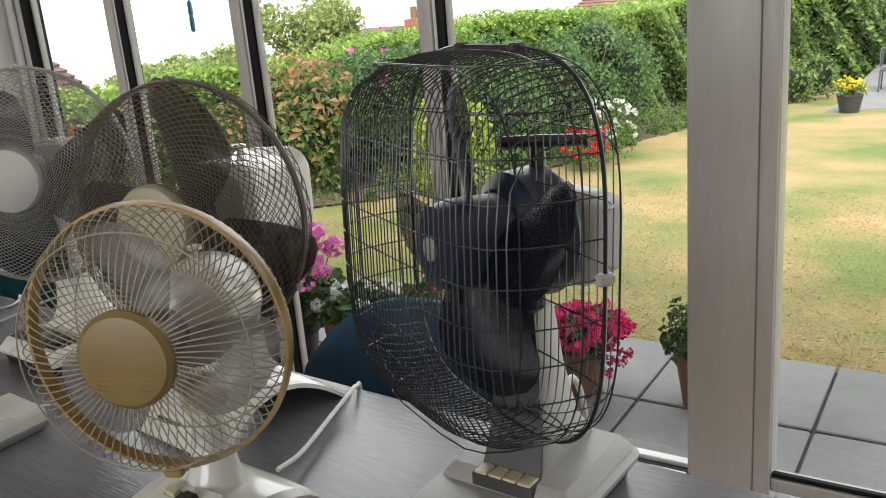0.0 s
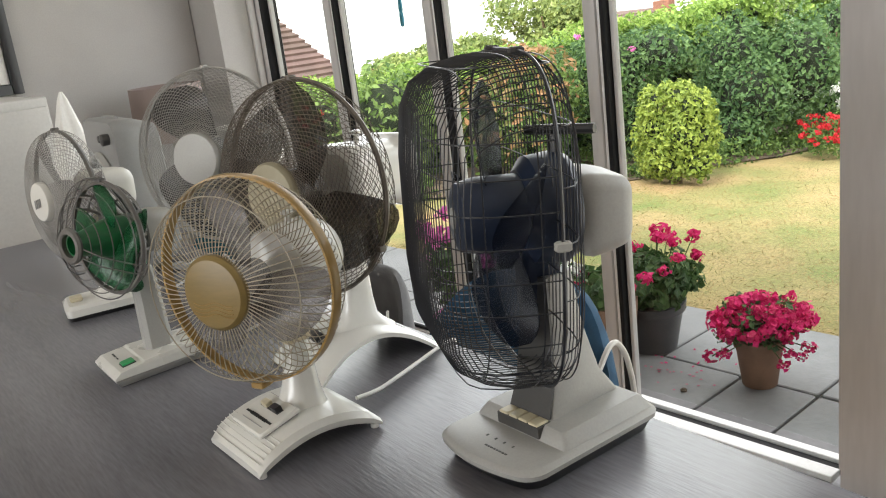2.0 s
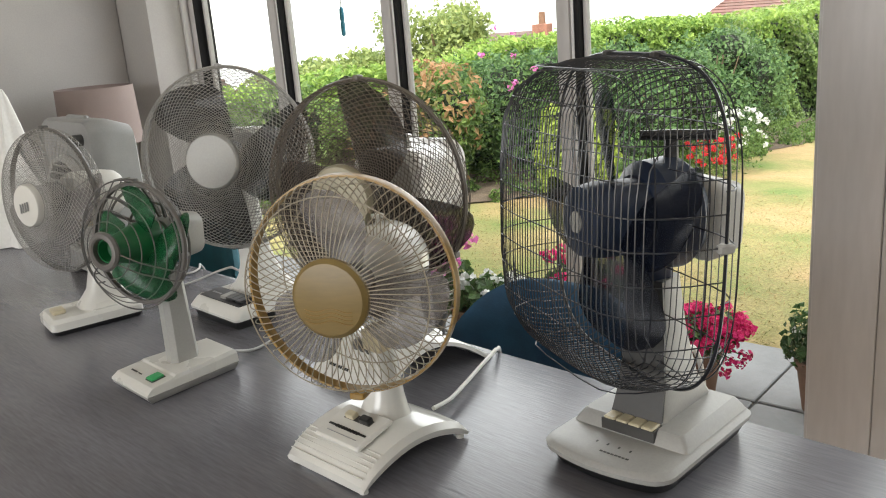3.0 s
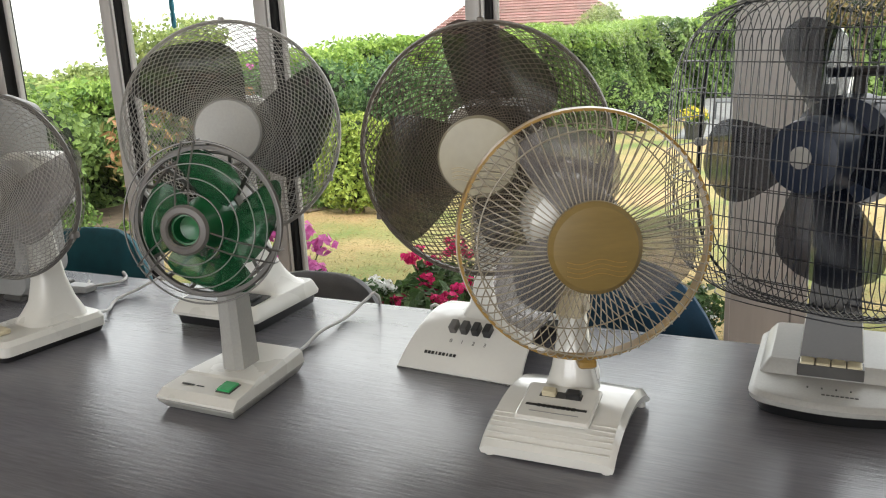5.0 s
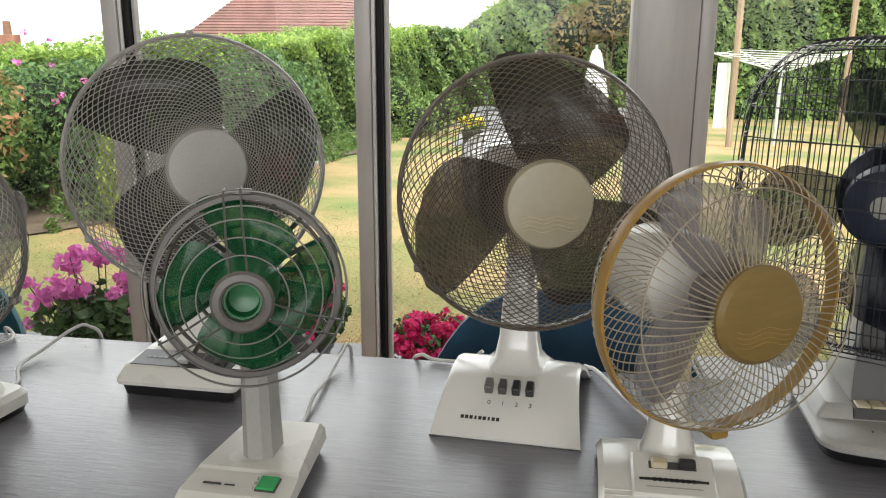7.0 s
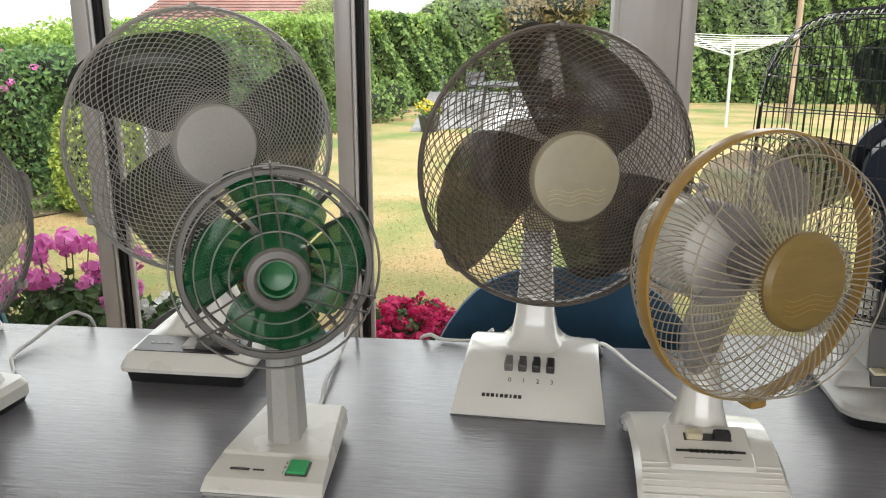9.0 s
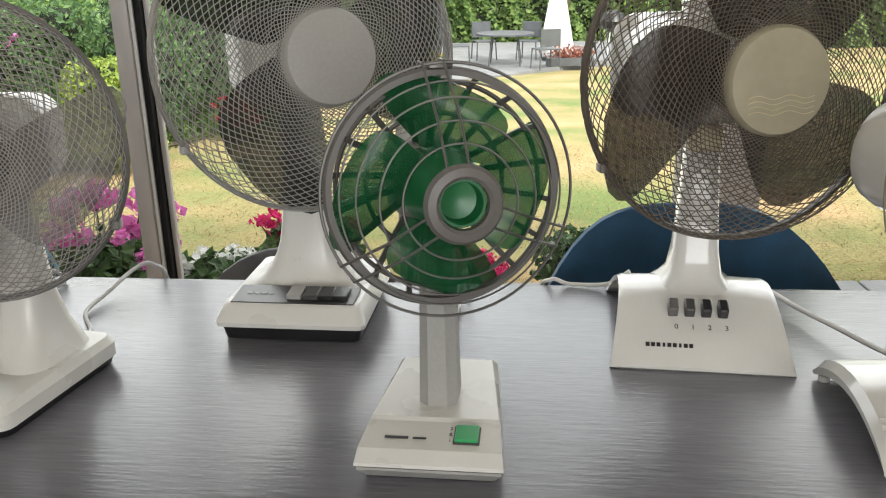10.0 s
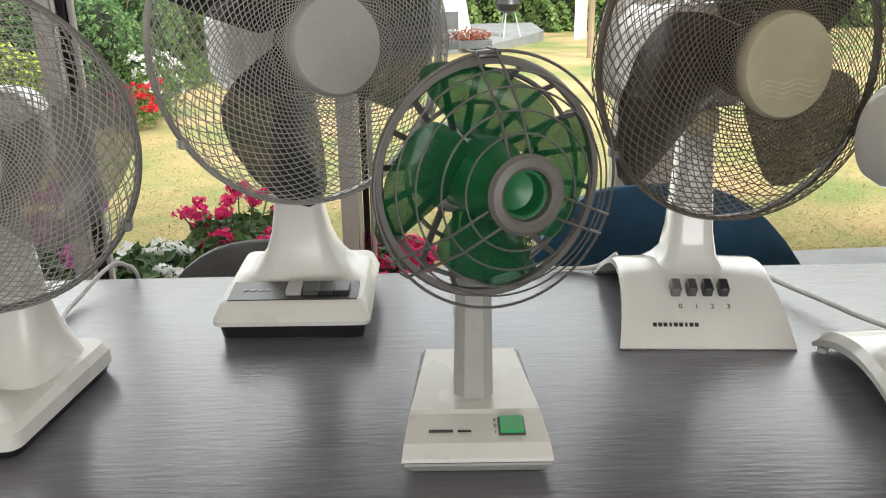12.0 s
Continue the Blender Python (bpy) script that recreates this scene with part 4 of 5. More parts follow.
def edge_at(u, a, h, p=3.6):
    return h * (1 - min(0.9999, abs(u / a)) ** p) ** (1 / p)


def cage_half(name, depth, n_up, n_across, r, rings, label):
    """A half cage: loops round the side as one part, every bent wire a part under it."""
    s = Shape()
    for q, k in rings:
        s.tube(squircle(A * k, H * k, depth * q), r * 1.2, 5, True)
    half = part(name, s, NAVY_WIRE, fan, label, HM)
    for n, a, h, upright in ((n_up, A, H, True), (n_across, H, A, False)):
        for i in range(n):
            u = a * (-0.94 + 1.88 * i / (n - 1))
            e = edge_at(u, a, h)
            d = depth * (1 - 0.30 * abs(u / a) ** 4)
            path = [(e, 0.0), (e * 0.985, d * 0.34), (e * 0.94, d * 0.62), (e * 0.85, d * 0.85), (e * 0.70, d * 0.97)]
            path += [(e * q, d * 1.02) for q in (0.36, 0.0, -0.36)]
            path += [(-x, y) for x, y in path[4::-1]]
            lift = 0 if upright else r * 1.8 * (1 if depth < 0 else -1)
            wob = 0.0006 * math.sin(i * 2.7)
            part("wire", Shape().tube([(u + wob, y + lift, x) if upright else (x, y + lift, u + wob) for x, y in path], r if upright else r * 1.15, 5), NAVY_WIRE, half)
    return half


part("cage_rim", Shape().tube(squircle(A + 0.002, H + 0.002, 0, 96), 0.0021, 6, True), NAVY_WIRE, fan, "navy cage rim", HM)
cage_half("front_cage", -0.118, 46, 11, 0.00072, ((0.18, 0.995), (0.66, 0.93)), "navy wire front cage")
cage_half("rear_cage", 0.034, 28, 7, 0.00075, ((0.6, 0.985),), "navy wire rear cage")
part("hub", Shape().lathe([(0.046, 0.02), (0.047, -0.045), (0.042, -0.068), (0.030, -0.072), (0.012, -0.0725)], 40), NAVY, fan, "navy hub barrel", HM)
part("hub_badge", Shape().lathe([(0.0130, -0.0705), (0.0130, -0.0745), (0.010, -0.0755), (0.001, -0.0758)], 28), GREY_PL, fan, "round pale badge", HM)
add_blades(fan, HM @ pose(0, -0.02, 0), 4, 0.040, 0.158, 0.128, 0.6, NAVY_CLEAR, "dark navy blade", 1.58)
part("motor_collar", Shape().lathe([(0.050, 0.008), (0.066, 0.02), (0.070, 0.060), (0.064, 0.070), (0.04, 0.072)], 40), NAVY, fan, "navy motor collar", HM)
part("motor_housing", motor_body(0.068, 0.140, 0.122, 0.104, 0.76, r=0.020), GREY_PL, fan, "pale grey motor housing", HM @ pose(0, 0, -0.006))
part("arm", Shape().loft([rrect(0, 0.03, z, w, 0.05, 0.008, 3) for z, w in ((-0.12, 0.036), (-0.06, 0.044), (-0.03, 0.07))]), NAVY, fan, "navy neck", HM)
part("carry_handle", Shape().tube([(0, 0.058, 0.055), (0, 0.058, 0.090)], [0.010, 0.008], 10).tube([(-0.028, 0.032, 0.0935), (0.0, 0.060, 0.0950), (0.036, 0.096, 0.0965)], [0.0060, 0.0068, 0.0062], 10), BLACK_PL, fan, "black bar handle", HM)
for x, z in ((A + 0.001, 0.0), (-A - 0.001, 0.0), (0.05, H), (-0.05, H)):
    c = part("clip", Shape().box(x, 0, z, 0.011, 0.018, 0.011, 0.003), GREY_PL if z == 0 else DKGREY, fan, "cage clip", HM)

# ---- box fan ----
fan = thing("box_fan", pose(-1.785, 1.065, TOP, 0, 0, -5), "grey square box fan with round louvred grille", "fan", "desk fans on the table")
s = Shape()
ring = lambda w, h, y: [(x, y, z + 0.197) for x, z, _ in rrect(0, 0, 0, w, h, 0.03, 5)]
outer_b = [np.array(ring(w, h, y)) for w, h, y in ((0.24, 0.27, -0.062), (0.275, 0.375, -0.058), (0.285, 0.385, -0.045), (0.275, 0.38, 0.0), (0.25, 0.34, 0.055), (0.235, 0.31, 0.06))]
part("body", s.loft(outer_b), MIDGREY, fan, "grey moulded body")
part("grille_rim", rim_band(0.118, 0.012, 0.010), GREY_PL, fan, "round grille rim", pose(0, -0.068, 0.185))
part("grille_back", Shape().lathe([(0.112, -0.056), (0.112, -0.066), (0.108, -0.067)], 40, pose(0, 0, 0.185)), DKGREY, fan, "dark recess")
for i in range(11):
    z = -0.095 + 0.019 * i
    half = math.sqrt(max(0.0004, 0.111 ** 2 - z * z))
    part("louvre", Shape().box(0, 0, 0, half * 2, 0.014, 0.0025, 0.001), GREY_PL, fan, "", pose(0, -0.075, 0.185 + z, -35))
part("dial", Shape().lathe([(0.014, -0.06), (0.015, -0.078), (0.012, -0.08)], 20, pose(0.10, 0, 0.345)), DKGREY, fan, "dark dial")
part("dial", Shape().lathe([(0.009, -0.06), (0.009, -0.074), (0.007, -0.076)], 16, pose(0.06, 0, 0.345)), DKGREY, fan, "dark dial")
part("handle", Shape().tube([(-0.06, -0.02, 0.375), (-0.05, -0.02, 0.388), (0.05, -0.02, 0.388), (0.06, -0.02, 0.375)], 0.008, 8), MIDGREY, fan)
radial_guard("rear_grille", fan, pose(0, 0.055, 0.185), 0.115, 0.03, 0.035, 48, 0.0012, GREY_PL, "rear wire grille")
for x in (-0.10, 0.10):
    part("foot", Shape().box(x, 0, 0.005, 0.05, 0.13, 0.010, 0.003), DKGREY, fan, "dark foot")

# ---- cords ----
Z = TOP + 0.0035
cord("cord", [(-0.537, 0.860, TOP + 0.022), (-0.545, 0.905, Z + 0.012), (-0.560, 0.955, Z + 0.010), (-0.582, 1.02, Z + 0.008), (-0.598, 1.075, Z + 0.008), (-0.612, 1.112, Z + 0.003), (-0.622, 1.132, TOP - 0.02), (-0.625, 1.14, TOP - 0.2)], 0.0032, CORD_W, "white flex trailing over the table edge")
cord("cord", [(-1.008, 0.842, TOP + 0.02), (-1.003, 0.90, Z), (-1.006, 0.97, Z + 0.004), (-1.002, 1.05, Z), (-0.996, 1.12, Z + 0.01), (-0.992, 1.148, Z + 0.012), (-0.99, 1.165, TOP - 0.03), (-0.988, 1.17, TOP - 0.25)], 0.0028, CORD_G, "grey flex trailing over the table edge")
cord("cord", [(-1.435, 0.93, TOP + 0.02), (-1.452, 0.985, Z), (-1.482, 1.04, Z), (-1.478, 1.10, Z + 0.003), (-1.462, 1.165, Z + 0.014), (-1.445, 1.188, Z + 0.012), (-1.43, 1.205, TOP - 0.03), (-1.428, 1.21, TOP - 0.25)], 0.0028, CORD_G, "grey flex trailing over the table edge")
cord("cord", [(-0.775, 1.105, TOP + 0.03), (-0.80, 1.118, Z + 0.004), (-0.85, 1.128, Z), (-0.875, 1.138, Z + 0.003), (-0.89, 1.158, TOP - 0.03), (-0.892, 1.165, TOP - 0.2)], 0.003, CORD_W, "white flex behind the arched base")
cord("cord", [(-0.262, 1.082, TOP + 0.05), (-0.268, 1.115, TOP + 0.072), (-0.272, 1.14, TOP + 0.066), (-0.268, 1.155, TOP + 0.03), (-0.264, 1.16, TOP - 0.05), (-0.262, 1.16, TOP - 0.3)], 0.0042, CORD_W, "stiff white flex arching off the base")
cord("cord", [(-1.62, 1.12, Z + 0.004), (-1.60, 1.10, Z), (-1.56, 1.135, Z), (-1.57, 1.17, Z), (-1.60, 1.195, Z), (-1.61, 1.215, TOP - 0.04), (-1.61, 1.22, TOP - 0.2)], 0.0026, CORD_G, "grey flex looped by the table edge")
solid("plug_block", Shape().box(-1.60, 1.075, TOP + 0.0075, 0.055, 0.03, 0.014, 0.004), MIDGREY, "small grey flex fitting on the table", "plug")


# ---- chairs behind the table ----
def chair(m, mat, w, top, label):
    ch = thing("dining_chair", m, label, "chair", "chairs behind the table")
    rings = []
    for q in np.linspace(-1, 1, 19):
        x = w / 2 * math.copysign(abs(q) ** 0.9, q)
        hgt = top - (0.12 * abs(q) ** 3.2) - 0.0
        yb = -0.085 * abs(q) ** 2.2
        col = []
        for z, t in ((0.44, 0.030), (0.52, 0.032), (top - 0.10 - 0.1 * abs(q) ** 3, 0.030), (hgt - 0.02, 0.024), (hgt, 0.010)):
            col.append((x, yb + t * 0.6, z))
        for z, t in ((hgt, -0.010), (hgt - 0.02, -0.024), (top - 0.10 - 0.1 * abs(q) ** 3, -0.030), (0.52, -0.034), (0.44, -0.030)):
            col.append((x, yb + t * 0.9, z))
        rings.append(np.array(col))
    part("backrest", Shape().loft(rings), mat, ch, "padded velvet back", angle=60)
    part("seat", Shape().loft([rrect(0, -0.24, z, w - i, 0.44 - i, 0.09, 5) for z, i in ((0.39, 0.05), (0.40, 0.01), (0.45, 0.0), (0.475, 0.03), (0.482, 0.10))]), mat, ch, "padded velvet seat")
    for x in (-0.17, 0.17):
        for y in (-0.06, -0.40):
            part("leg", Shape().tube([(x, y, 0.40), (x * 1.2, y * 1.04, 0.0)], [0.012, 0.008], 8), BLACK_PL, ch, "thin black metal leg")
    return ch


chair(pose(-0.640, 1.375, 0, 0, 0, 0), BLUE_VELVET, 0.46, 0.800, "dark blue velvet dining chair with a rounded back")
chair(pose(-1.86, 1.40, 0, 0, 0, 6), TEAL_VELVET, 0.40, 0.795, "teal velvet dining chair with a squarish back")
chair(pose(-1.265, 1.45, 0, 0, 0, -4), GREY_VELVET, 0.42, 0.705, "grey velvet dining chair with a low rounded back")

# ---- far end of the room ----
lamp = thing("table_lamp", pose(-2.93, 1.70, 0), "table lamp with a taupe cloth drum shade", "lamp")
part("shade", Shape().turned([(0.148, 0.93), (0.15, 0.932), (0.142, 1.148), (0.139, 1.148), (0.147, 0.935)], 40, cap=False), TAUPE, lamp, "taupe cloth drum shade")
part("stem", Shape().turned([(0.055, 0.602), (0.06, 0.615), (0.03, 0.66), (0.05, 0.74), (0.025, 0.83), (0.012, 0.86), (0.012, 1.0)], 24), GREY_PL, lamp, "pale turned stem")
tb = thing("side_table", pose(-2.93, 1.70, 0), "small grey side table under the lamp", "side table")
part("tabletop", Shape().box(0, 0, 0.59, 0.42, 0.42, 0.022, 0.006), TABLE_LEG, tb)
for x in (-0.17, 0.17):
    for y in (-0.17, 0.17):
        part("leg", Shape().box(x, y, 0.289, 0.03, 0.03, 0.577, 0.003), TABLE_LEG, tb)
cab = thing("sideboard", pose(-2.87, 0.52, 0), "tall white sideboard against the wall", "sideboard")
part("body", Shape().box(0, 0, 0.60, 0.58, 1.24, 1.18, 0.006), PALE_PAINT, cab)
for y in (-0.31, 0.31):
    part("door", Shape().box(0.298, y, 0.60, 0.014, 0.60, 1.12, 0.004), PALE_PAINT, cab, "plain white door")
s = Shape()
rings = []
for z, r in ((0.757, 0.075), (0.85, 0.062), (0.98, 0.043), (1.10, 0.024), (1.18, 0.010), (1.205, 0.003)):
    a = np.linspace(0, 2 * np.pi, 40, endpoint=False)
    k = 1 + 0.22 * np.cos(5 * a + z * 3)
    rings.append(np.stack([r * k * np.cos(a), 1.4 * r * k * np.sin(a), np.full(40, z)], 1))
solid("folded_cloth", Shape().loft(rings), LINEN, "white cloth folded to a point on the table end", "cloth", m=pose(-2.355, 1.118, 0))
pic = thing("picture_frame", pose(-3.186, 0.80, 1.75, 0, 0, 0), "large black-framed picture with a white mount on the wall", "picture")
for y0, y1, z0, z1 in ((0.40, 0.44, -0.56, 0.56), (-0.44, -0.40, -0.56, 0.56), (-0.398, 0.398, 0.52, 0.56), (-0.398, 0.398, -0.56, -0.52)):
    part("frame_bar", Shape().box(0.015, (y0 + y1) / 2, (z0 + z1) / 2, 0.025, y1 - y0, z1 - z0, 0.003), BLACK_PL, pic, "black frame bar")
part("mount", Shape().box(0.006, 0, 0, 0.008, 0.796, 1.036, 0.001), LINEN, pic, "white mount")

# ---- garden ----
PATIO_Z = -0.15


def ground_z(y):
    return PATIO_Z - 0.012 - 0.05 * min(max(y - 3.45, 0), 17.0)


def leaf_cloud(c, size, normals=None, spread=0.9, slim=0.5):
    """A leaf for every centre: a small four-cornered blade, turned at random about a leading direction."""
    n = len(c)
    d = rng.normal(size=(n, 3)) * spread
    if normals is not None:
        d += normals
    d /= np.linalg.norm(d, axis=1)[:, None] + 1e-9
    t = np.cross(d, rng.normal(size=(n, 3)))
    t /= np.linalg.norm(t, axis=1)[:, None] + 1e-9
    b = np.cross(d, t)
    ln = size * rng.uniform(0.6, 1.3, (n, 1))
    wd = ln * slim
    fold = d * ln * 0.12
    verts = np.stack([c - t * ln / 2, c + b * wd / 2 + fold, c + t * ln / 2, c - b * wd / 2 + fold], 1).reshape(-1, 3)
    return verts, np.arange(4 * n).reshape(n, 4)


def leaf_mesh(name, clouds):
    vs, fs, k = [], [], 0
    for v, f in clouds:
        vs.append(v), fs.append(f + k)
        k += len(v)
    me = bpy.data.meshes.new(name)
    me.from_pydata(np.concatenate(vs).tolist(), [], np.concatenate(fs).tolist())
    return me


def blob(center, radii, n, depth=0.25):
    """Points in the outer part of a lumpy ellipsoid, with outward normals."""
    d = rng.normal(size=(n, 3))
    d /= np.linalg.norm(d, axis=1)[:, None]
    lump = 1 + 0.16 * np.sin(5 * d[:, 0] + 3 * d[:, 2] + center[0]) * np.cos(4 * d[:, 1] + center[1]) + 0.08 * np.sin(11 * d[:, 0] + 9 * d[:, 1])
    q = (1 - depth * rng.random(n) ** 1.5) * lump
    return np.array(center) + d * np.array(radii) * q[:, None], d


# lawn and soil
s = Shape()
xs = np.r_[-260, -120, -60, np.linspace(-24, 24, 49), 60, 120, 260]
ys = np.r_[-60, -20, -4, 0, 3.2, np.linspace(3.45, 21, 40), 40, 90, 240]
drop = lambda x, y: 0.10 * (max(0, -x - 8.5) + max(0, x - 16) + max(0, y - 22.5))
vs = [(x, y, (ground_z(y) - drop(x, y) + (0.012 * math.sin(x * 1.7) * math.cos(y * 1.3) if y > 4.5 else 0)) if y > 3.3 else -0.30) for y in ys for x in xs]
nx = len(xs)
s.add(vs, [(j * nx + i, j * nx + i + 1, (j + 1) * nx + i + 1, (j + 1) * nx + i) for j in range(len(ys) - 1) for i in range(nx - 1)])
solid("ground", s, LAWN, "sunburnt lawn, patchy green and straw yellow", kind="structure")
n = 42000
gx, gy = rng.uniform(-4.0, 2.6, n), 3.47 + 3.6 * rng.random(n) ** 1.5
p = np.stack([gx, gy, np.array([ground_z(y) for y in gy]) + 0.012], 1)
v, f = leaf_cloud(p, 0.030, np.tile([0.0, 0.0, 1.3], (n, 1)), 0.5, 0.14)
me = leaf_mesh("lawn_grass", [(v, f)])
solid("lawn_grass", me, GRASS, "short dry grass blades of the lawn", "grass", kind="stuff")

HEDGE = [(-12, 2.6), (-8.2, 4.0), (-6.3, 5.6), (-5.3, 7.4), (-4.75, 9.3), (-4.5, 11.5), (-4.0, 15), (-3.2, 18.4), (-1.4, 20.3), (3.0, 21.0), (9.0, 20.6), (15, 19.0), (20, 16)]


def along(path, u):
    """Place and leftward normal along a path, u from 0 to 1."""
    p = np.array(path, float)
    d = np.r_[0, np.cumsum(np.linalg.norm(np.diff(p, axis=0), axis=1))]
    x, y = np.interp(u * d[-1], d, p[:, 0]), np.interp(u * d[-1], d, p[:, 1])
    e = 0.01
    x2, y2 = np.interp(np.minimum(u + e, 1) * d[-1], d, p[:, 0]), np.interp(np.minimum(u + e, 1) * d[-1], d, p[:, 1])
    x1, y1 = np.interp(np.maximum(u - e, 0) * d[-1], d, p[:, 0]), np.interp(np.maximum(u - e, 0) * d[-1], d, p[:, 1])
    t = np.stack([x2 - x1, y2 - y1], -1)
    t /= np.linalg.norm(t, axis=-1)[..., None]
    return x, y, np.stack([t[..., 1], -t[..., 0]], -1)


def hedge_top(u):
    return 0.67 + 0.31 * np.clip((u - 0.13) / 0.06, 0, 1) + 0.05 * np.sin(u * 60) + 0.03 * np.sin(u * 171) + np.clip((u - 0.485) / 0.04, 0, 1) * 1.7


hedge = thing("hedge", Matrix(), "long clipped green hedge with fresh bright top growth", "hedge", kind="stuff")
# Solid core under the leaves, with the hedge's inner shade as its colour.
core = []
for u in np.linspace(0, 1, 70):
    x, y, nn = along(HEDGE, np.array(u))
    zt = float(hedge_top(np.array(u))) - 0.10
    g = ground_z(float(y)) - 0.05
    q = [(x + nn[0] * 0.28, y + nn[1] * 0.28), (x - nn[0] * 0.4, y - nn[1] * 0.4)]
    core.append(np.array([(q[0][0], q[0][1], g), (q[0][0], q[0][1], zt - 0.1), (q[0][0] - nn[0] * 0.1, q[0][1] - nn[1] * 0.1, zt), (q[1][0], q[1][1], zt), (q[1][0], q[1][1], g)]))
part("core", Shape().loft(core), INNER_SHADE, hedge, "solid core, its colour near-black for inner shade")
n = 95000
u = np.sort(rng.random(n) ** 1.0)
near = rng.random(n) < 0.55
u = np.where(near, 0.10 + 0.34 * rng.random(n), u)
x, y, nn = along(HEDGE, u)
g = np.array([ground_z(a) for a in y])
zt = hedge_top(u)
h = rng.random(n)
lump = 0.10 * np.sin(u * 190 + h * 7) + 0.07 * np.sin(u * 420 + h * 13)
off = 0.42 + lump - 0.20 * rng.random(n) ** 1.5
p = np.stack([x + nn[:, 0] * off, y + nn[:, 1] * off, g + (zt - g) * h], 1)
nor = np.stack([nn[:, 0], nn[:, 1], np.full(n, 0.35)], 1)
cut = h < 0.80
k3 = 34000
u3 = 0.44 + 0.42 * rng.random(k3)
x3, y3, n3 = along(HEDGE, u3)
h3 = rng.random(k3)
g3 = np.array([ground_z(a) for a in y3])
o3 = 0.50 + 0.14 * np.sin(u3 * 260 + h3 * 9) + 0.10 * np.sin(u3 * 610 + h3 * 23) - 0.15 * rng.random(k3)
p3 = np.stack([x3 + n3[:, 0] * o3, y3 + n3[:, 1] * o3, g3 + (hedge_top(u3) - g3) * h3], 1)
d3 = np.stack([n3[:, 0], n3[:, 1], np.full(k3, 0.8)], 1)
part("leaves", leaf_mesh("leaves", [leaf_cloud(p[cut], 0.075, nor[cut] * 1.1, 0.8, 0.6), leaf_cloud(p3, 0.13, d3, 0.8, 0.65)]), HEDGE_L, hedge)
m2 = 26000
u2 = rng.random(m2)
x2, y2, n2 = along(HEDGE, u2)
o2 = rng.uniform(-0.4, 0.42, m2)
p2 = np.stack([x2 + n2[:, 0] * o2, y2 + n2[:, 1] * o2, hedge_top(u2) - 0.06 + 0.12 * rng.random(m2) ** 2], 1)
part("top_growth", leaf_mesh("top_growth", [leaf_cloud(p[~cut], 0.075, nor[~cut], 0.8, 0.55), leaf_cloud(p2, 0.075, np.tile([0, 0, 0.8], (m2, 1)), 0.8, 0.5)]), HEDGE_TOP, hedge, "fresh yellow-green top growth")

# flower bed in front of the hedge
bed_edge = [(-7.4, 3.6), (-5.2, 4.55), (-4.15, 5.7), (-3.7, 6.9), (-3.35, 8.0), (-3.15, 10.5), (-2.7, 14.0), (-2.0, 17.0)]
s = Shape()
rows = []
for u in np.linspace(0, 1, 40):
    x, y, nn = along(bed_edge, np.array(u))
    w = 1.5
    rows.append([(x + 0.05 * math.sin(u * 70), y, ground_z(float(y)) + 0.012), (x - nn[0] * 0.05, y - nn[1] * 0.05, ground_z(float(y)) + 0.035), (x - nn[0] * w, y - nn[1] * w, ground_z(float(y - nn[1] * w)) + 0.05)])
vv = [q for r in rows for q in r]
s.add(vv, [(i * 3 + k, (i + 1) * 3 + k, (i + 1) * 3 + k + 1, i * 3 + k + 1) for i in range(39) for k in range(2)])
solid("flower_bed", s, SOIL, "bare soil bed along the hedge", kind="structure")


def stems(s, x, y, z0, z1, spread, count, r):
    for i in range(count):
        a = rng.uniform(0, 2 * np.pi)
        e = spread * rng.uniform(0.2, 1)
        b = rng.uniform(-0.06, 0.06, 2)
        s.tube([(x + b[0], y + b[1], z0), (x + e * 0.35 * math.cos(a) + b[0], y + e * 0.35 * math.sin(a) + b[1], z0 + (z1 - z0) * 0.5), (x + e * math.cos(a), y + e * math.sin(a), z1)], [r, r * 0.7, r * 0.35], 5)


def shrub(name, x, y, clumps, mat, leaf, label, count, stem=None, slim=0.55, core=True):
    """A shrub of leaf clumps: (dx, dy, z, rx, ry, rz) each, above the ground."""
    g = ground_z(y)
    sh = thing(name, pose(0, 0, 0), label, "shrub")
    clouds = []
    tot = sum(c[3] * c[5] for c in clumps)
    cs = Shape()
    for dx, dy, z, rx, ry, rz in clumps:
        c, d = blob((x + dx, y + dy, g + z), (rx, ry, rz), int(count * rx * rz / tot), 0.35)
        clouds.append(leaf_cloud(c, leaf, d * 0.9, 0.8, slim))
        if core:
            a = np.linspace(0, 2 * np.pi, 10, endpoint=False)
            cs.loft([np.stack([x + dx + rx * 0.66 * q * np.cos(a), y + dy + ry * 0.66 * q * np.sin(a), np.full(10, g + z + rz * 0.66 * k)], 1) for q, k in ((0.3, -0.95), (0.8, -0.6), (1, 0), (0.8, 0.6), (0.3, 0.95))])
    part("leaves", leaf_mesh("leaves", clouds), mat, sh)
    # Solid filler in place of inside foliage; the shade is in its colour.
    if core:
        part("inner_leaves", cs, INNER_SHADE, sh, "solid core with the inner shade in its colour")
    st = Shape()
    stems(st, x, y, g - 0.03, g + max(c[2] for c in clumps), 0.25, stem or 5, 0.014)
    part("stems", st, BARK, sh, "brown stems")
    return sh


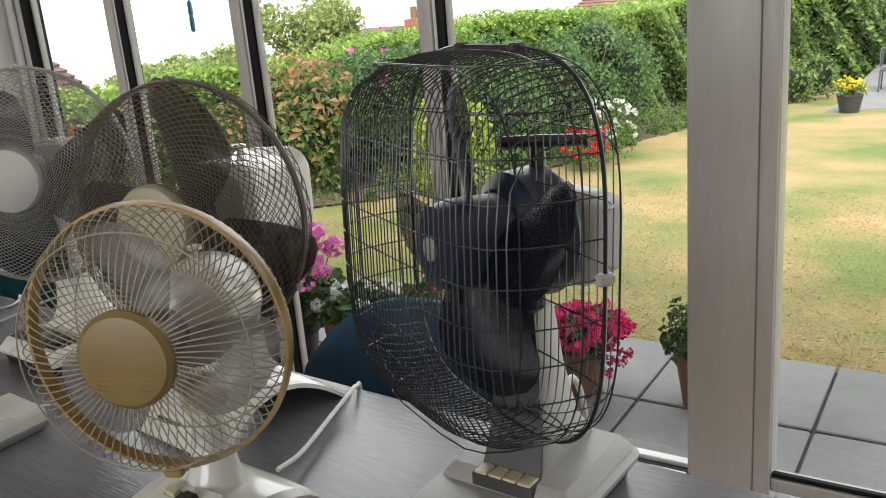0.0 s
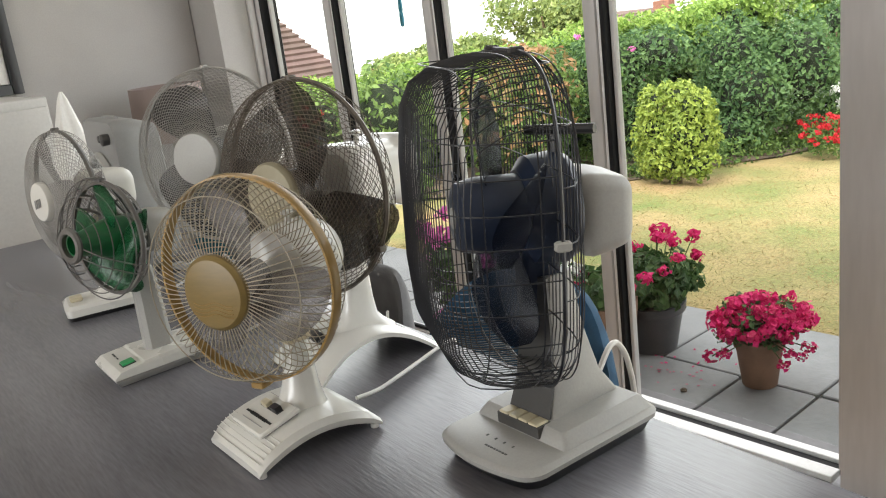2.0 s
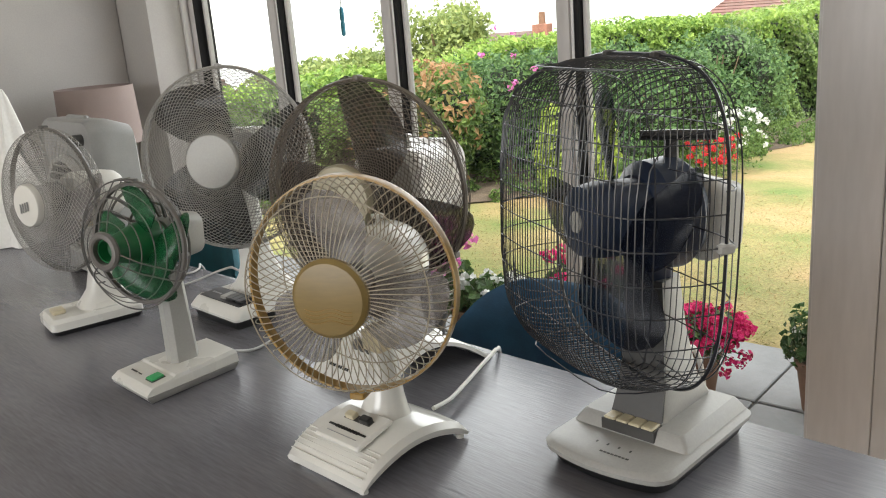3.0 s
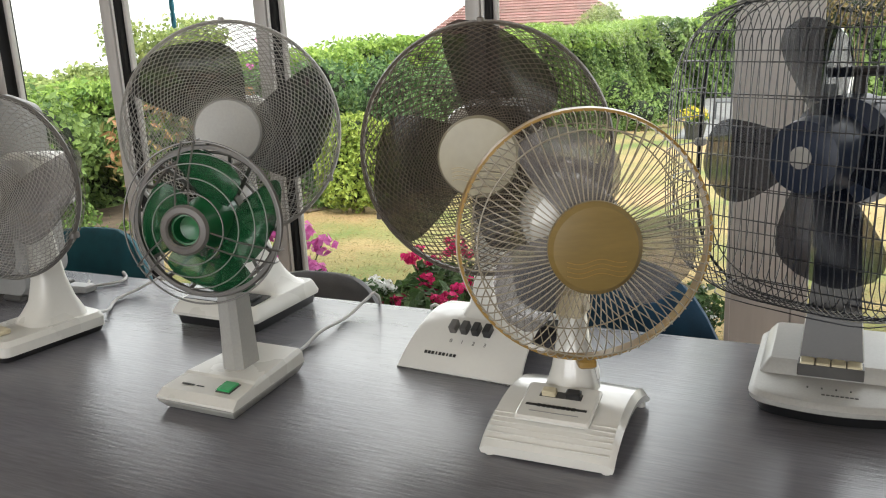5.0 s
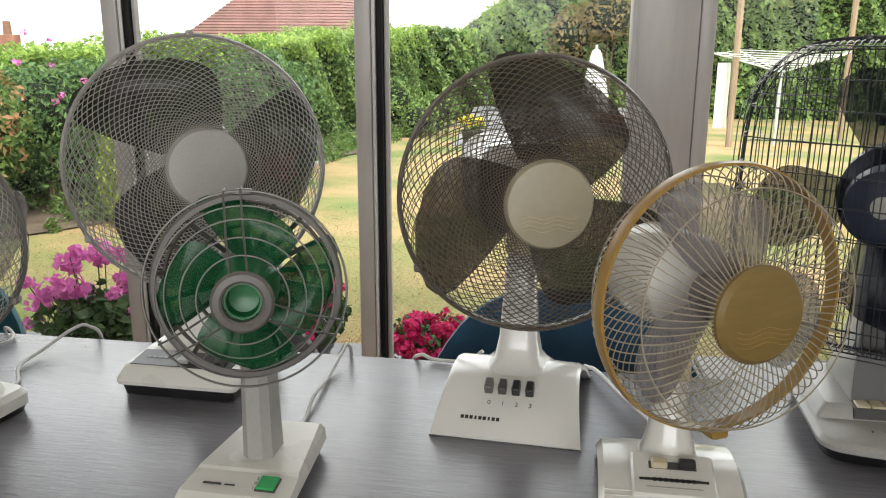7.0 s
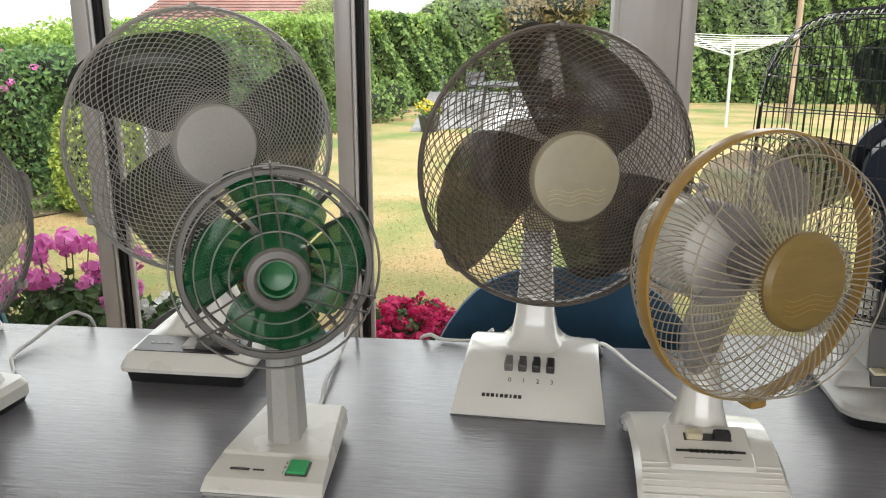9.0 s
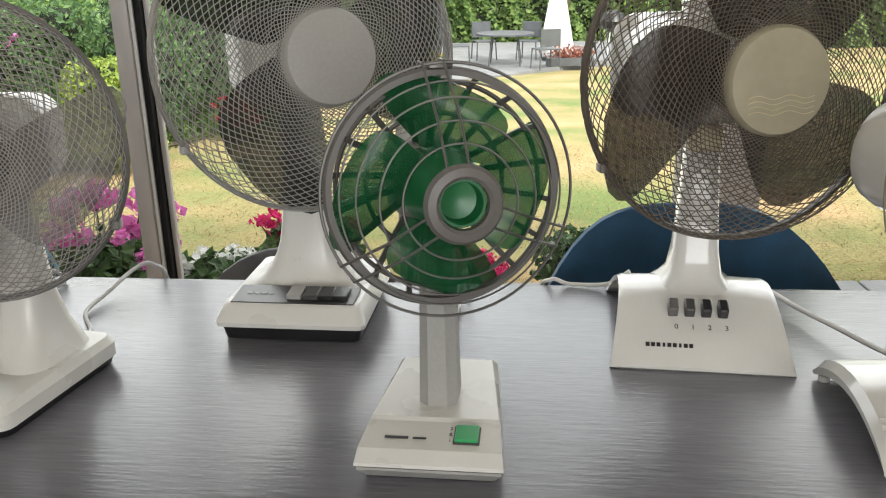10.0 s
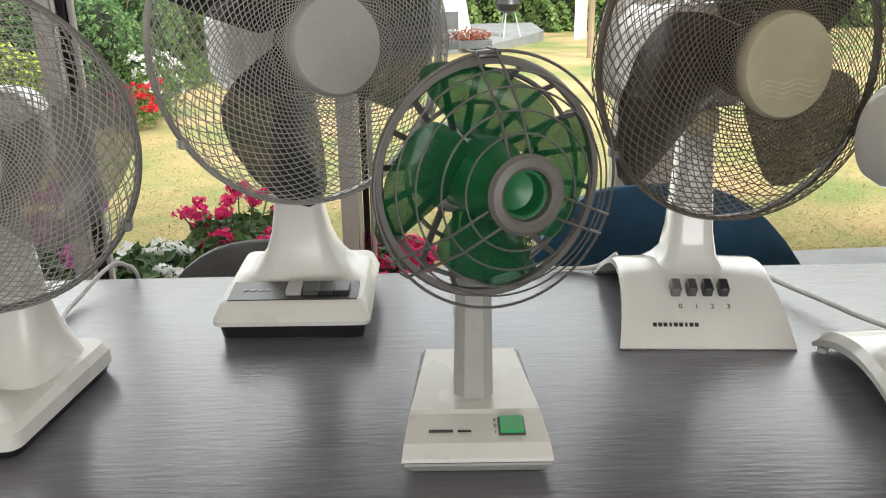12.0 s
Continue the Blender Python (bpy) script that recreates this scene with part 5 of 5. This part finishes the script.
shrub("golden_shrub", -3.58, 6.17, [(-0.14, 0, 0.42, 0.22, 0.26, 0.30), (0.14, -0.03, 0.40, 0.22, 0.26, 0.27), (-0.05, -0.08, 0.22, 0.27, 0.2, 0.18), (0.15, 0.0, 0.60, 0.19, 0.2, 0.17), (-0.13, 0, 0.62, 0.20, 0.2, 0.19), (0.02, 0.02, 0.70, 0.16, 0.2, 0.14), (0.2, -0.05, 0.2, 0.18, 0.18, 0.15)], YELLOW_L, 0.046, "rounded golden-leaved shrub in the bed", 8500)
red = shrub("red_tipped_shrub", -4.75, 5.75, [(0, 0, 0.55, 0.40, 0.35, 0.42), (-0.35, -0.2, 0.50, 0.35, 0.3, 0.36), (0.2, 0, 0.80, 0.28, 0.25, 0.26), (-0.2, 0.1, 0.86, 0.26, 0.25, 0.2)], BED_L, 0.060, "tall shrub with orange-red young leaves", 4200)
tips = []
for dx, dy, z, r in ((0, -0.1, 0.6, 0.44), (-0.35, -0.25, 0.62, 0.36), (0.2, -0.05, 0.90, 0.30), (-0.2, 0.1, 0.95, 0.28)):
    c, d = blob((-4.75 + dx, 5.75 + dy, ground_z(5.75) + z), (r, r, r), 260, 0.15)
    tips.append(leaf_cloud(c, 0.085, d + np.array([0, 0, 0.5]), 0.7, 0.45))
part("young_leaves", leaf_mesh("young_leaves", tips), RED_L, red, "orange-red young leaves")
shrub("dark_shrub", -4.55, 6.6, [(0, 0, 0.85, 0.45, 0.4, 0.42), (-0.4, 0, 0.70, 0.4, 0.4, 0.5), (0.35, 0.2, 1.02, 0.35, 0.3, 0.25), (0.05, 0.1, 0.40, 0.3, 0.3, 0.3)], SHRUB_L, 0.055, "dark green leafy shrub with bare lower stems", 6500, stem=14)
shrub("dark_shrub", -3.75, 7.6, [(0, 0, 0.55, 0.40, 0.35, 0.40), (0.25, 0.5, 0.75, 0.4, 0.4, 0.5), (-0.25, 0.2, 0.80, 0.4, 0.35, 0.5), (-0.1, -0.2, 0.25, 0.35, 0.3, 0.22)], SHRUB_L, 0.055, "dark green leafy shrub before the hedge", 7500, stem=8)
shrub("dark_shrub", -3.55, 8.9, [(0, 0, 0.6, 0.45, 0.4, 0.45), (0.1, 0.7, 0.75, 0.45, 0.5, 0.5), (0, 0.3, 1.1, 0.35, 0.35, 0.3)], SHRUB_L, 0.055, "dark green leafy shrub before the hedge", 6000, stem=8)
shrub("hedge_shrub", -6.2, 4.5, [(0, 0, 0.5, 0.5, 0.4, 0.5), (0.5, 0.4, 0.6, 0.5, 0.4, 0.55), (-0.7, -0.3, 0.55, 0.5, 0.4, 0.5)], HEDGE_L, 0.075, "broad green shrub by the hedge", 3000)
shrub("hedge_shrub", -2.45, 14.3, [(0, 0, 0.30, 0.35, 0.3, 0.32), (-0.4, 0.3, 0.5, 0.4, 0.35, 0.5), (0.25, 0.6, 0.35, 0.35, 0.3, 0.36)], HEDGE_L, 0.075, "broad green shrub beside the far terrace", 2200)
shrub("withered_shrub", 1.2, 20.0, [(0, 0, 2.3, 0.9, 0.5, 0.6), (-0.8, 0, 1.9, 0.6, 0.4, 0.6)], BROWN_L, 0.11, "half-withered brown climber on the hedge", 1500)

bed = thing("bed_plants", Matrix(), "low mixed green plants along the bed edge", "plants", kind="stuff")
clouds = []
for i in range(190):
    u = rng.random()
    x, y, nn = along(bed_edge, np.array(0.12 + 0.75 * u))
    o = rng.uniform(-0.04, 0.9) if i % 2 else rng.uniform(-0.06, 0.2)
    x, y = float(x - nn[0] * o), float(y - nn[1] * o)
    r = rng.uniform(0.05, 0.17)
    c, d = blob((x, y, ground_z(y) + r * 0.7), (r, r, r * rng.uniform(0.7, 1.3)), 110, 0.6)
    clouds.append(leaf_cloud(c, 0.045, d, 0.9, 0.5))
part("leaves", leaf_mesh("leaves", clouds), BED_L, bed)


def border_flowers(name, x, y, r, h, mat, label, n=40):
    sh = thing(name, Matrix(), label, "flowers")
    g = ground_z(y)
    c, d = blob((x, y, g + h * 0.5), (r, r, h * 0.5), 500, 0.8)
    part("leaves", leaf_mesh("leaves", [leaf_cloud(c, 0.05, d, 0.9, 0.4)]), BED_L, sh)
    cl = []
    for i in range(n):
        a, q = rng.uniform(0, 6.3), r * math.sqrt(rng.random())
        cc = np.array([x + q * math.cos(a), y + q * math.sin(a), g + h * rng.uniform(0.45, 1.1)])
        pts, dd = blob(cc, (0.03, 0.03, 0.022), 14, 0.4)
        cl.append(leaf_cloud(pts, 0.032, dd, 0.5, 0.9))
    part("blooms", leaf_mesh("blooms", cl), mat, sh)
    return sh


border_flowers("red_border_flowers", -3.02, 7.65, 0.24, 0.36, REDF, "clump of red flowers at the bed edge", 46)
border_flowers("white_border_flowers", -2.98, 8.15, 0.26, 0.55, WHITEF, "clump of white daisies behind red flowers", 34)
border_flowers("red_border_flowers", -6.0, 4.2, 0.25, 0.75, REDF, "coral red flowers beside the hedge", 14)
border_flowers("climbing_roses", -4.45, 6.35, 0.40, 1.32, PINK, "pink climbing roses above the hedge", 9)


# paving
pav = thing("patio", Matrix(), "grey stone paving outside the doors", "patio", kind="structure")
part("bedding", Shape().box(-1.0, 2.925, PATIO_Z - 0.045, 9.0, 1.085, 0.06, 0.003), JOINT, pav, "dark jointing sand")
row1 = [-5.4, -4.8, -4.2, -3.6, -3.0, -2.35, -1.73, -1.137, -0.845, -0.25, 0.35, 0.95, 1.6, 2.2, 2.9, 3.4]
row2 = [-5.4, -4.5, -3.9, -3.3, -2.7, -2.05, -1.49, -0.845, -0.25, 0.05, 0.65, 1.25, 1.9, 2.6, 3.4]
PAVING = []
for xs_, y0, y1 in ((row1, 2.388, 2.925), (row2, 2.935, 3.465)):
    for a, b in zip(xs_, xs_[1:]):
        PAVING.append((a, b, y0, y1))


# pots
def flower_pot(x, y, r, h, pot_mat, leaf_r, leaf_h, heads, petal, label, head_r=0.045, n_leaf=700, bowl=False, droop=0, stalk=0.0, leaf_size=0.045, per=34):
    z = PATIO_Z
    po = thing("flower_pot", Matrix(), label, "flower pot", "pots on the patio")
    if bowl:
        prof = [(r * 0.5, 0.0), (r * 0.62, 0.004), (r * 0.92, h * 0.55), (r, h * 0.85), (r * 1.02, h), (r * 0.94, h), (r * 0.9, h * 0.86)]
    else:
        prof = [(r * 0.66, 0.0), (r * 0.70, 0.004), (r * 0.92, h * 0.80), (r * 0.93, h * 0.81), (r * 1.0, h * 0.82), (r * 1.03, h * 0.99), (r * 1.0, h), (r * 0.93, h), (r * 0.9, h * 0.85)]
    part("pot", Shape().turned(prof, 36, pose(x, y, z)), pot_mat, po)
    part("earth", Shape().turned([(r * 0.9, h * 0.84), (r * 0.88, h * 0.87), (0.01, h * 0.89)], 24, pose(x, y, z)), SOIL, po, "dark potting earth")
    c, d = blob((x, y, z + h + leaf_h * 0.40), (leaf_r, leaf_r, leaf_h * 0.55), n_leaf, 0.75)
    part("leaves", leaf_mesh("leaves", [leaf_cloud(c, leaf_size, d + np.array([0, 0, 0.4]), 0.8, 0.75)]), POT_L, po)
    cl, st = [], Shape()
    for i in range(heads):
        a = rng.uniform(0, 2 * math.pi)
        q = leaf_r * (0.15 + 0.95 * math.sqrt(rng.random()))
        zz = z + h + leaf_h * (0.62 + 0.45 * rng.random()) * (1 - 0.35 * (q / leaf_r) ** 2) + stalk * rng.random()
        if i < droop:
            q, zz = leaf_r * rng.uniform(1.0, 1.15), z + h * rng.uniform(0.6, 1.0)
        cc = np.array([x + q * math.cos(a), y + q * math.sin(a), zz])
        rr = head_r * rng.uniform(0.6, 1.15)
        pts, dd = blob(cc, (rr, rr, rr * 0.7), per, 0.5)
        cl.append(leaf_cloud(pts, rr * 0.75, dd, 0.4, 0.95))
        st.tube([(x + q * 0.3 * math.cos(a), y + q * 0.3 * math.sin(a), z + h), (x + q * 0.75 * math.cos(a), y + q * 0.75 * math.sin(a), z + h + (zz - z - h) * 0.6), tuple(cc)], 0.0025, 4)
    part("blooms", leaf_mesh("blooms", cl), petal, po)
    part("stalks", st, POT_L, po, "green stalks")
    return po


flower_pot(-1.056, 2.912, 0.089, 0.186, TERRA, 0.158, 0.15, 84, CERISE, "terracotta pot of cerise carnations on the patio", 0.031, 800, droop=8, leaf_size=0.026, per=26)
flower_pot(-1.575, 2.985, 0.140, 0.21, DARKPOT, 0.19, 0.22, 20, CERISE, "dark pot of tall crimson geraniums", 0.037, 1700, droop=4, stalk=0.14, leaf_size=0.042)
flower_pot(-2.13, 2.52, 0.135, 0.30, DARKPOT, 0.21, 0.25, 24, PINK, "dark pot of magenta-pink geraniums", 0.046, 1700, droop=2, stalk=0.20, leaf_size=0.045)
flower_pot(-1.80, 2.58, 0.14, 0.34, TERRA, 0.15, 0.10, 16, WHITEF, "terracotta bowl of white geraniums", 0.040, 500, leaf_size=0.05, bowl=True)
flower_pot(-1.60, 2.70, 0.14, 0.30, TERRA, 0.17, 0.12, 18, CERISE, "terracotta bowl of pink-red geraniums", 0.038, 500, leaf_size=0.05, bowl=True)
flower_pot(-0.62, 2.98, 0.10, 0.20, TERRA, 0.145, 0.20, 10, WHITEF, "terracotta pot with a pale-flecked leafy bush", 0.014, 900, leaf_size=0.035, per=8)
pet = Shape()
for i in range(36):
    a, q = rng.uniform(0, 6.28), 0.05 + 0.26 * rng.random()
    pet.add([(0, 0, 0), (0.009, 0.002, 0.002), (0.011, 0.010, 0.003), (0.001, 0.009, 0.001)], [(0, 1, 2, 3)], pose(-1.38 + q * math.cos(a), 2.86 + 0.6 * q * math.sin(a), PATIO_Z + 0.004, 0, 0, math.degrees(a)))
solid("fallen_petals", pet, CERISE, "fallen pink petals scattered on the paving", "petals", kind="stuff")
solid("stone_chip", Shape().loft([rrect(0, 0, z, w, w * 0.8, 0.006, 2) for z, w in ((0, 0.020), (0.008, 0.024), (0.014, 0.012))]), SOIL, "small stone lying on the paving", "stone", m=pose(-1.24, 2.70, PATIO_Z + 0.001, 0, 0, 20))

# hanging chime outside
ch = thing("hanging_chime", pose(-2.49, 2.61, 1.255), "slim blue hanging garden chime", "chime")
part("rod", Shape().turned([(0.004, 0), (0.009, 0.006), (0.010, 0.05), (0.007, 0.06), (0.010, 0.07), (0.009, 0.11), (0.003, 0.12)], 14), CHIME_M, ch)
part("thread", Shape().tube([(0, 0, 0.12), (0, 0, 1.2)], 0.002, 5), BLACK_PL, ch)

# far terrace
FX, FY = 0.6, 15.8
EDGE = [(12.9, -1.55), (13.3, -1.2), (14.0, -0.35), (14.7, 0.35), (15.2, 1.0), (16.2, 1.8), (17.5, 2.6), (19.2, 2.7)]
flags = Shape().loft([np.array([(-1.75, y, z - 0.3), (-1.75, y, z), (x, y, z), (x, y, z - 0.3)]) for y, x, z in [(y, x, max(ground_z(y), ground_z(13.6)) + 0.012) for y, x in EDGE]])
solid("terrace", flags, STONE, "far paved terrace with a curved lawn edge", kind="structure")
tz = ground_z(13.6) + 0.012
para = thing("parasol", pose(FX, FY, tz), "closed white garden parasol", "parasol")
a = np.linspace(0, 2 * np.pi, 48, endpoint=False)
rings = [np.stack([r * (1 + 0.14 * np.cos(8 * a)) * np.cos(a), r * (1 + 0.14 * np.cos(8 * a)) * np.sin(a), np.full(48, z)], 1) for r, z in ((0.25, 0.16), (0.27, 0.20), (0.22, 0.52), (0.15, 0.95), (0.085, 1.28), (0.06, 1.36), (0.015, 1.38))]
part("canopy", Shape().loft(rings), CANVAS, para, "folded white canopy")
part("pole", Shape().turned([(0.025, 0.0), (0.025, 1.44), (0.01, 1.46)], 12), PALE_METAL, para)
part("foot", Shape().turned([(0.26, 0.0), (0.26, 0.05), (0.06, 0.08)], 24), GARDEN_METAL, para)
gt = thing("garden_table", pose(-0.35, 15.2, tz), "dark metal garden table on the terrace", "table")
part("tabletop", Shape().turned([(0.50, 0.52), (0.50, 0.545), (0.48, 0.55)], 32), GARDEN_METAL, gt)
for k in range(4):
    part("leg", Shape().tube([(0.30 * math.cos(k * 1.57 + 0.7), 0.30 * math.sin(k * 1.57 + 0.7), 0.52), (0.38 * math.cos(k * 1.57 + 0.7), 0.38 * math.sin(k * 1.57 + 0.7), 0.0)], 0.015, 6), GARDEN_METAL, gt)


def garden_chair(m):
    c = thing("garden_chair", m, "dark metal garden chair on the terrace", "chair", "garden chairs")
    part("seat", Shape().box(0, 0, 0.33, 0.36, 0.36, 0.02, 0.006), GARDEN_METAL, c)
    part("backrest", Shape().box(0, 0.18, 0.52, 0.36, 0.02, 0.28, 0.006), GARDEN_METAL, c)
    for x in (-0.17, 0.17):
        for y in (-0.17, 0.17):
            part("leg", Shape().tube([(x, y, 0.33), (x * 1.1, y * 1.1, 0.0)], 0.012, 6), GARDEN_METAL, c)
    return c


g1 = garden_chair(pose(-1.15, 15.3, tz, 0, 0, 90))
for x, y, r in ((-0.7, 16.1, 15), (0.12, 16.0, -20), (0.30, 14.6, 200)):
    copy_thing(g1, pose(x, y, tz, 0, 0, r))
pl = thing("planter", pose(0.75, 15.0, tz), "low planter of russet red plants", "planter")
part("trough", Shape().box(0, 0, 0.07, 0.8, 0.3, 0.14, 0.01), GARDEN_METAL, pl)
c, d = blob((0, 0, 0.22), (0.42, 0.18, 0.12), 500, 0.6)
part("leaves", leaf_mesh("leaves", [leaf_cloud(c, 0.06, d, 0.8, 0.6)]), leaf_material("russet_leaves", (0.16, 0.05, 0.03), (0.42, 0.14, 0.09)), pl)
bq = thing("kettle_barbecue", pose(1.70, 16.5, tz), "black kettle barbecue on legs", "barbecue")
part("bowl", Shape().turned([(0.05, 0.42), (0.20, 0.50), (0.25, 0.62), (0.24, 0.64), (0.20, 0.75), (0.05, 0.82)], 28), BLACK_PL, bq)
for k in range(3):
    part("leg", Shape().tube([(0.12 * math.cos(k * 2.1), 0.12 * math.sin(k * 2.1), 0.48), (0.24 * math.cos(k * 2.1), 0.24 * math.sin(k * 2.1), 0.0)], 0.012, 6), PALE_METAL, bq)
yp = thing("flower_pot", pose(-1.45, 12.9, ground_z(12.9)), "dark pot of yellow flowers at the lawn edge", "flower pot")
part("pot", Shape().turned([(0.12, 0), (0.17, 0.24), (0.16, 0.25)], 24), DARKPOT, yp)
c, d = blob((0, 0, 0.32), (0.22, 0.22, 0.12), 300, 0.7)
part("leaves", leaf_mesh("leaves", [leaf_cloud(c, 0.06, d, 0.8, 0.6)]), BED_L, yp)
c, d = blob((0, 0, 0.38), (0.20, 0.20, 0.10), 160, 0.4)
part("blooms", leaf_mesh("blooms", [leaf_cloud(c, 0.05, d, 0.6, 0.9)]), YELLOWF, yp)

# rotary clothes dryer and posts
DX, DY = 3.30, 13.9
dz = ground_z(DY)
dry = thing("clothes_dryer", pose(DX, DY, dz, 0, 0, 20), "open rotary clothes dryer with white lines", "clothes dryer")
part("pole", Shape().tube([(0, 0, -0.02), (0, 0, 1.38)], 0.025, 8), PALE_METAL, dry, "pale green pole")
tips = []
for k in range(4):
    t = (1.22 * math.cos(k * math.pi / 2), 1.22 * math.sin(k * math.pi / 2), 1.44)
    tips.append(t)
    part("arm", Shape().tube([(0, 0, 1.14), t], 0.012, 6), PALE_METAL, dry)
s = Shape()
for q in (1.0, 0.88, 0.76, 0.64, 0.52, 0.40):
    pts = [(t[0] * q, t[1] * q, 1.14 + 0.30 * q) for t in tips]
    for i in range(4):
        s.tube([pts[i], tuple((np.array(pts[i]) + np.array(pts[(i + 1) % 4])) / 2 - np.array([0, 0, 0.02])), pts[(i + 1) % 4]], 0.005, 4)
part("lines", s, CANVAS, dry, "white washing lines")
tw = Shape()
tw.loft([np.array([(-0.10, 0, z), (-0.03, 0.02 * math.sin(z * 9), z), (0.05, -0.015, z), (0.11, 0.01, z), (0.11, 0.022, z), (0.05, 0.0, z), (-0.03, 0.012 + 0.02 * math.sin(z * 9), z), (-0.10, 0.012, z)]) for z in np.linspace(0.05, 1.05, 9)])
solid("hanging_towel", tw, CANVAS, "white towel hanging from the washing line", "towel", m=pose(DX - 0.93, DY - 0.25, dz + 0.24, 0, 0, 10))
for x, y in ((2.50, 13.5), (4.65, 14.9)):
    solid("wooden_post", Shape().tube([(x, y, ground_z(y) - 0.03), (x, y, ground_z(y) + 2.4)], 0.05, 8), OLDWOOD, "weathered round wooden post in the lawn", "post", group="garden posts")


# trees and houses past the hedge
def tree(x, y, z0, h, r, label, mat=TREE_L, count=6000, leaf=0.10):
    t = thing("tree", Matrix(), label, "tree", "trees past the hedge")
    s = Shape()
    s.tube([(x, y, z0 - 0.3), (x + 0.05, y, z0 + h * 0.3), (x, y + 0.05, z0 + h * 0.6)], [0.16, 0.12, 0.06], 8)
    for k in range(6):
        a = k * 1.05
        s.tube([(x, y, z0 + h * 0.3), (x + r * 0.35 * math.cos(a), y + r * 0.35 * math.sin(a), z0 + h * 0.55), (x + r * 0.7 * math.cos(a), y + r * 0.7 * math.sin(a), z0 + h * 0.75)], [0.06, 0.04, 0.015], 6)
    part("trunk", s, BARK, t)
    cl = []
    for k in range(11):
        a, q = rng.uniform(0, 6.3), r * math.sqrt(rng.random()) * 0.75
        c, d = blob((x + q * math.cos(a), y + q * math.sin(a), z0 + h * rng.uniform(0.5, 0.9)), (r * 0.42, r * 0.42, h * 0.17), count // 11, 0.7)
        cl.append(leaf_cloud(c, leaf, d, 0.8, 0.6))
    part("crown", leaf_mesh("crown", cl), mat, t)
    return t


tree(-8.9, 10.75, -0.6, 2.15, 0.95, "light green garden tree past the hedge")
tree(-10.5, 9.9, -0.6, 1.42, 1.2, "rounded green tree past the hedge")
tree(-12.1, 10.3, -0.6, 1.35, 0.9, "rounded green tree past the hedge")
tree(-0.4, 22.8, -1.0, 4.4, 1.9, "tall green tree behind the terrace")
tree(-4.9, 23.0, -1.0, 2.5, 0.7, "green tree behind the hedge")
tree(5.5, 23.0, -1.0, 5.6, 3.0, "broad green tree behind the back hedge", count=7000, leaf=0.14)
tree(11.5, 22.0, -1.0, 5.6, 3.2, "broad green tree behind the back hedge", count=7000, leaf=0.14)


def house(x, y, z0, w, d, eave, ridge, yaw, mat, label, courses=12, chimney=None):
    """A house with a hipped roof of tile courses."""
    h = thing("house", pose(x, y, 0, 0, 0, yaw), label, "house", "houses past the hedge")
    part("wall", Shape().box(0, 0, (z0 + eave) / 2, w, d, eave - z0, 0.02), BRICK, h, "brick wall")
    for k in range(courses):
        q0, q1 = k / courses, (k + 1) / courses
        za, zb = eave + (ridge - eave) * q0, eave + (ridge - eave) * q1
        run = d / 2 + 0.25
        wa, da = w + 0.5 - 2 * run * q0 * 0.96, d + 0.5 - 2 * run * q0 * 0.98
        wb, db = w + 0.5 - 2 * run * q1 * 0.96, d + 0.5 - 2 * run * q1 * 0.98
        t = 0.05 * (ridge - eave) / 4
        part("tile_course", Shape().loft([rrect(0, 0, za, wa, da, 0.01, 1), rrect(0, 0, za + t, wa + 0.03, da + 0.03, 0.01, 1), rrect(0, 0, zb + 0.004, wb, max(db, 0.06), 0.01, 1)]), mat, h)
    if chimney:
        part("chimney", Shape().box(chimney[0], chimney[1], ridge - 0.1, 0.40, 0.36, 0.5, 0.02), BRICK, h, "brick chimney")
        part("chimney_pot", Shape().turned([(0.09, 0.0), (0.08, 0.28), (0.06, 0.29)], 12, pose(chimney[0], chimney[1], ridge + 0.145)), TERRA, h)
    for k in (-0.3, 0.3):
        win = part("window", Shape().box(k * w, -d / 2 - 0.01, eave - 0.9, 0.9, 0.06, 0.8, 0.01), FRAME, h, "white window")
        part("pane", Shape().box(k * w, -d / 2 - 0.045, eave - 0.9, 0.78, 0.012, 0.68, 0.004), BLACK_PL, win, "dark glass pane")
    return h


house(-16.5, 7.25, -3.5, 5.8, 5.0, 0.15, 4.0, 0, ROOF_B, "neighbouring house with a brown tiled hip roof", 36)
house(-7.6, 26.5, -3.5, 5.5, 4.2, 0.45, 2.55, -8, ROOF_R, "distant house with a red tiled hip roof", 26)
house(-12.6, 17.9, -3.5, 4.0, 3.0, -0.1, 0.72, 10, ROOF_B, "distant bungalow with a brown tiled roof and chimney", 9, chimney=(0.8, 0))

# paving stones, laid last
for a, b, y0, y1 in PAVING:
    s = Shape()
    w, d = b - a - 0.012, y1 - y0 - 0.002
    jz = rng.uniform(-0.002, 0.002)
    s.loft([rrect((a + b) / 2, (y0 + y1) / 2, PATIO_Z - 0.022 + jz, w, d, 0.006, 1), rrect((a + b) / 2, (y0 + y1) / 2, PATIO_Z - 0.004 + jz, w, d, 0.006, 1), rrect((a + b) / 2, (y0 + y1) / 2, PATIO_Z + jz, w - 0.008, d - 0.008, 0.006, 1)])
    part("paving_stone", s, STONE, pav)
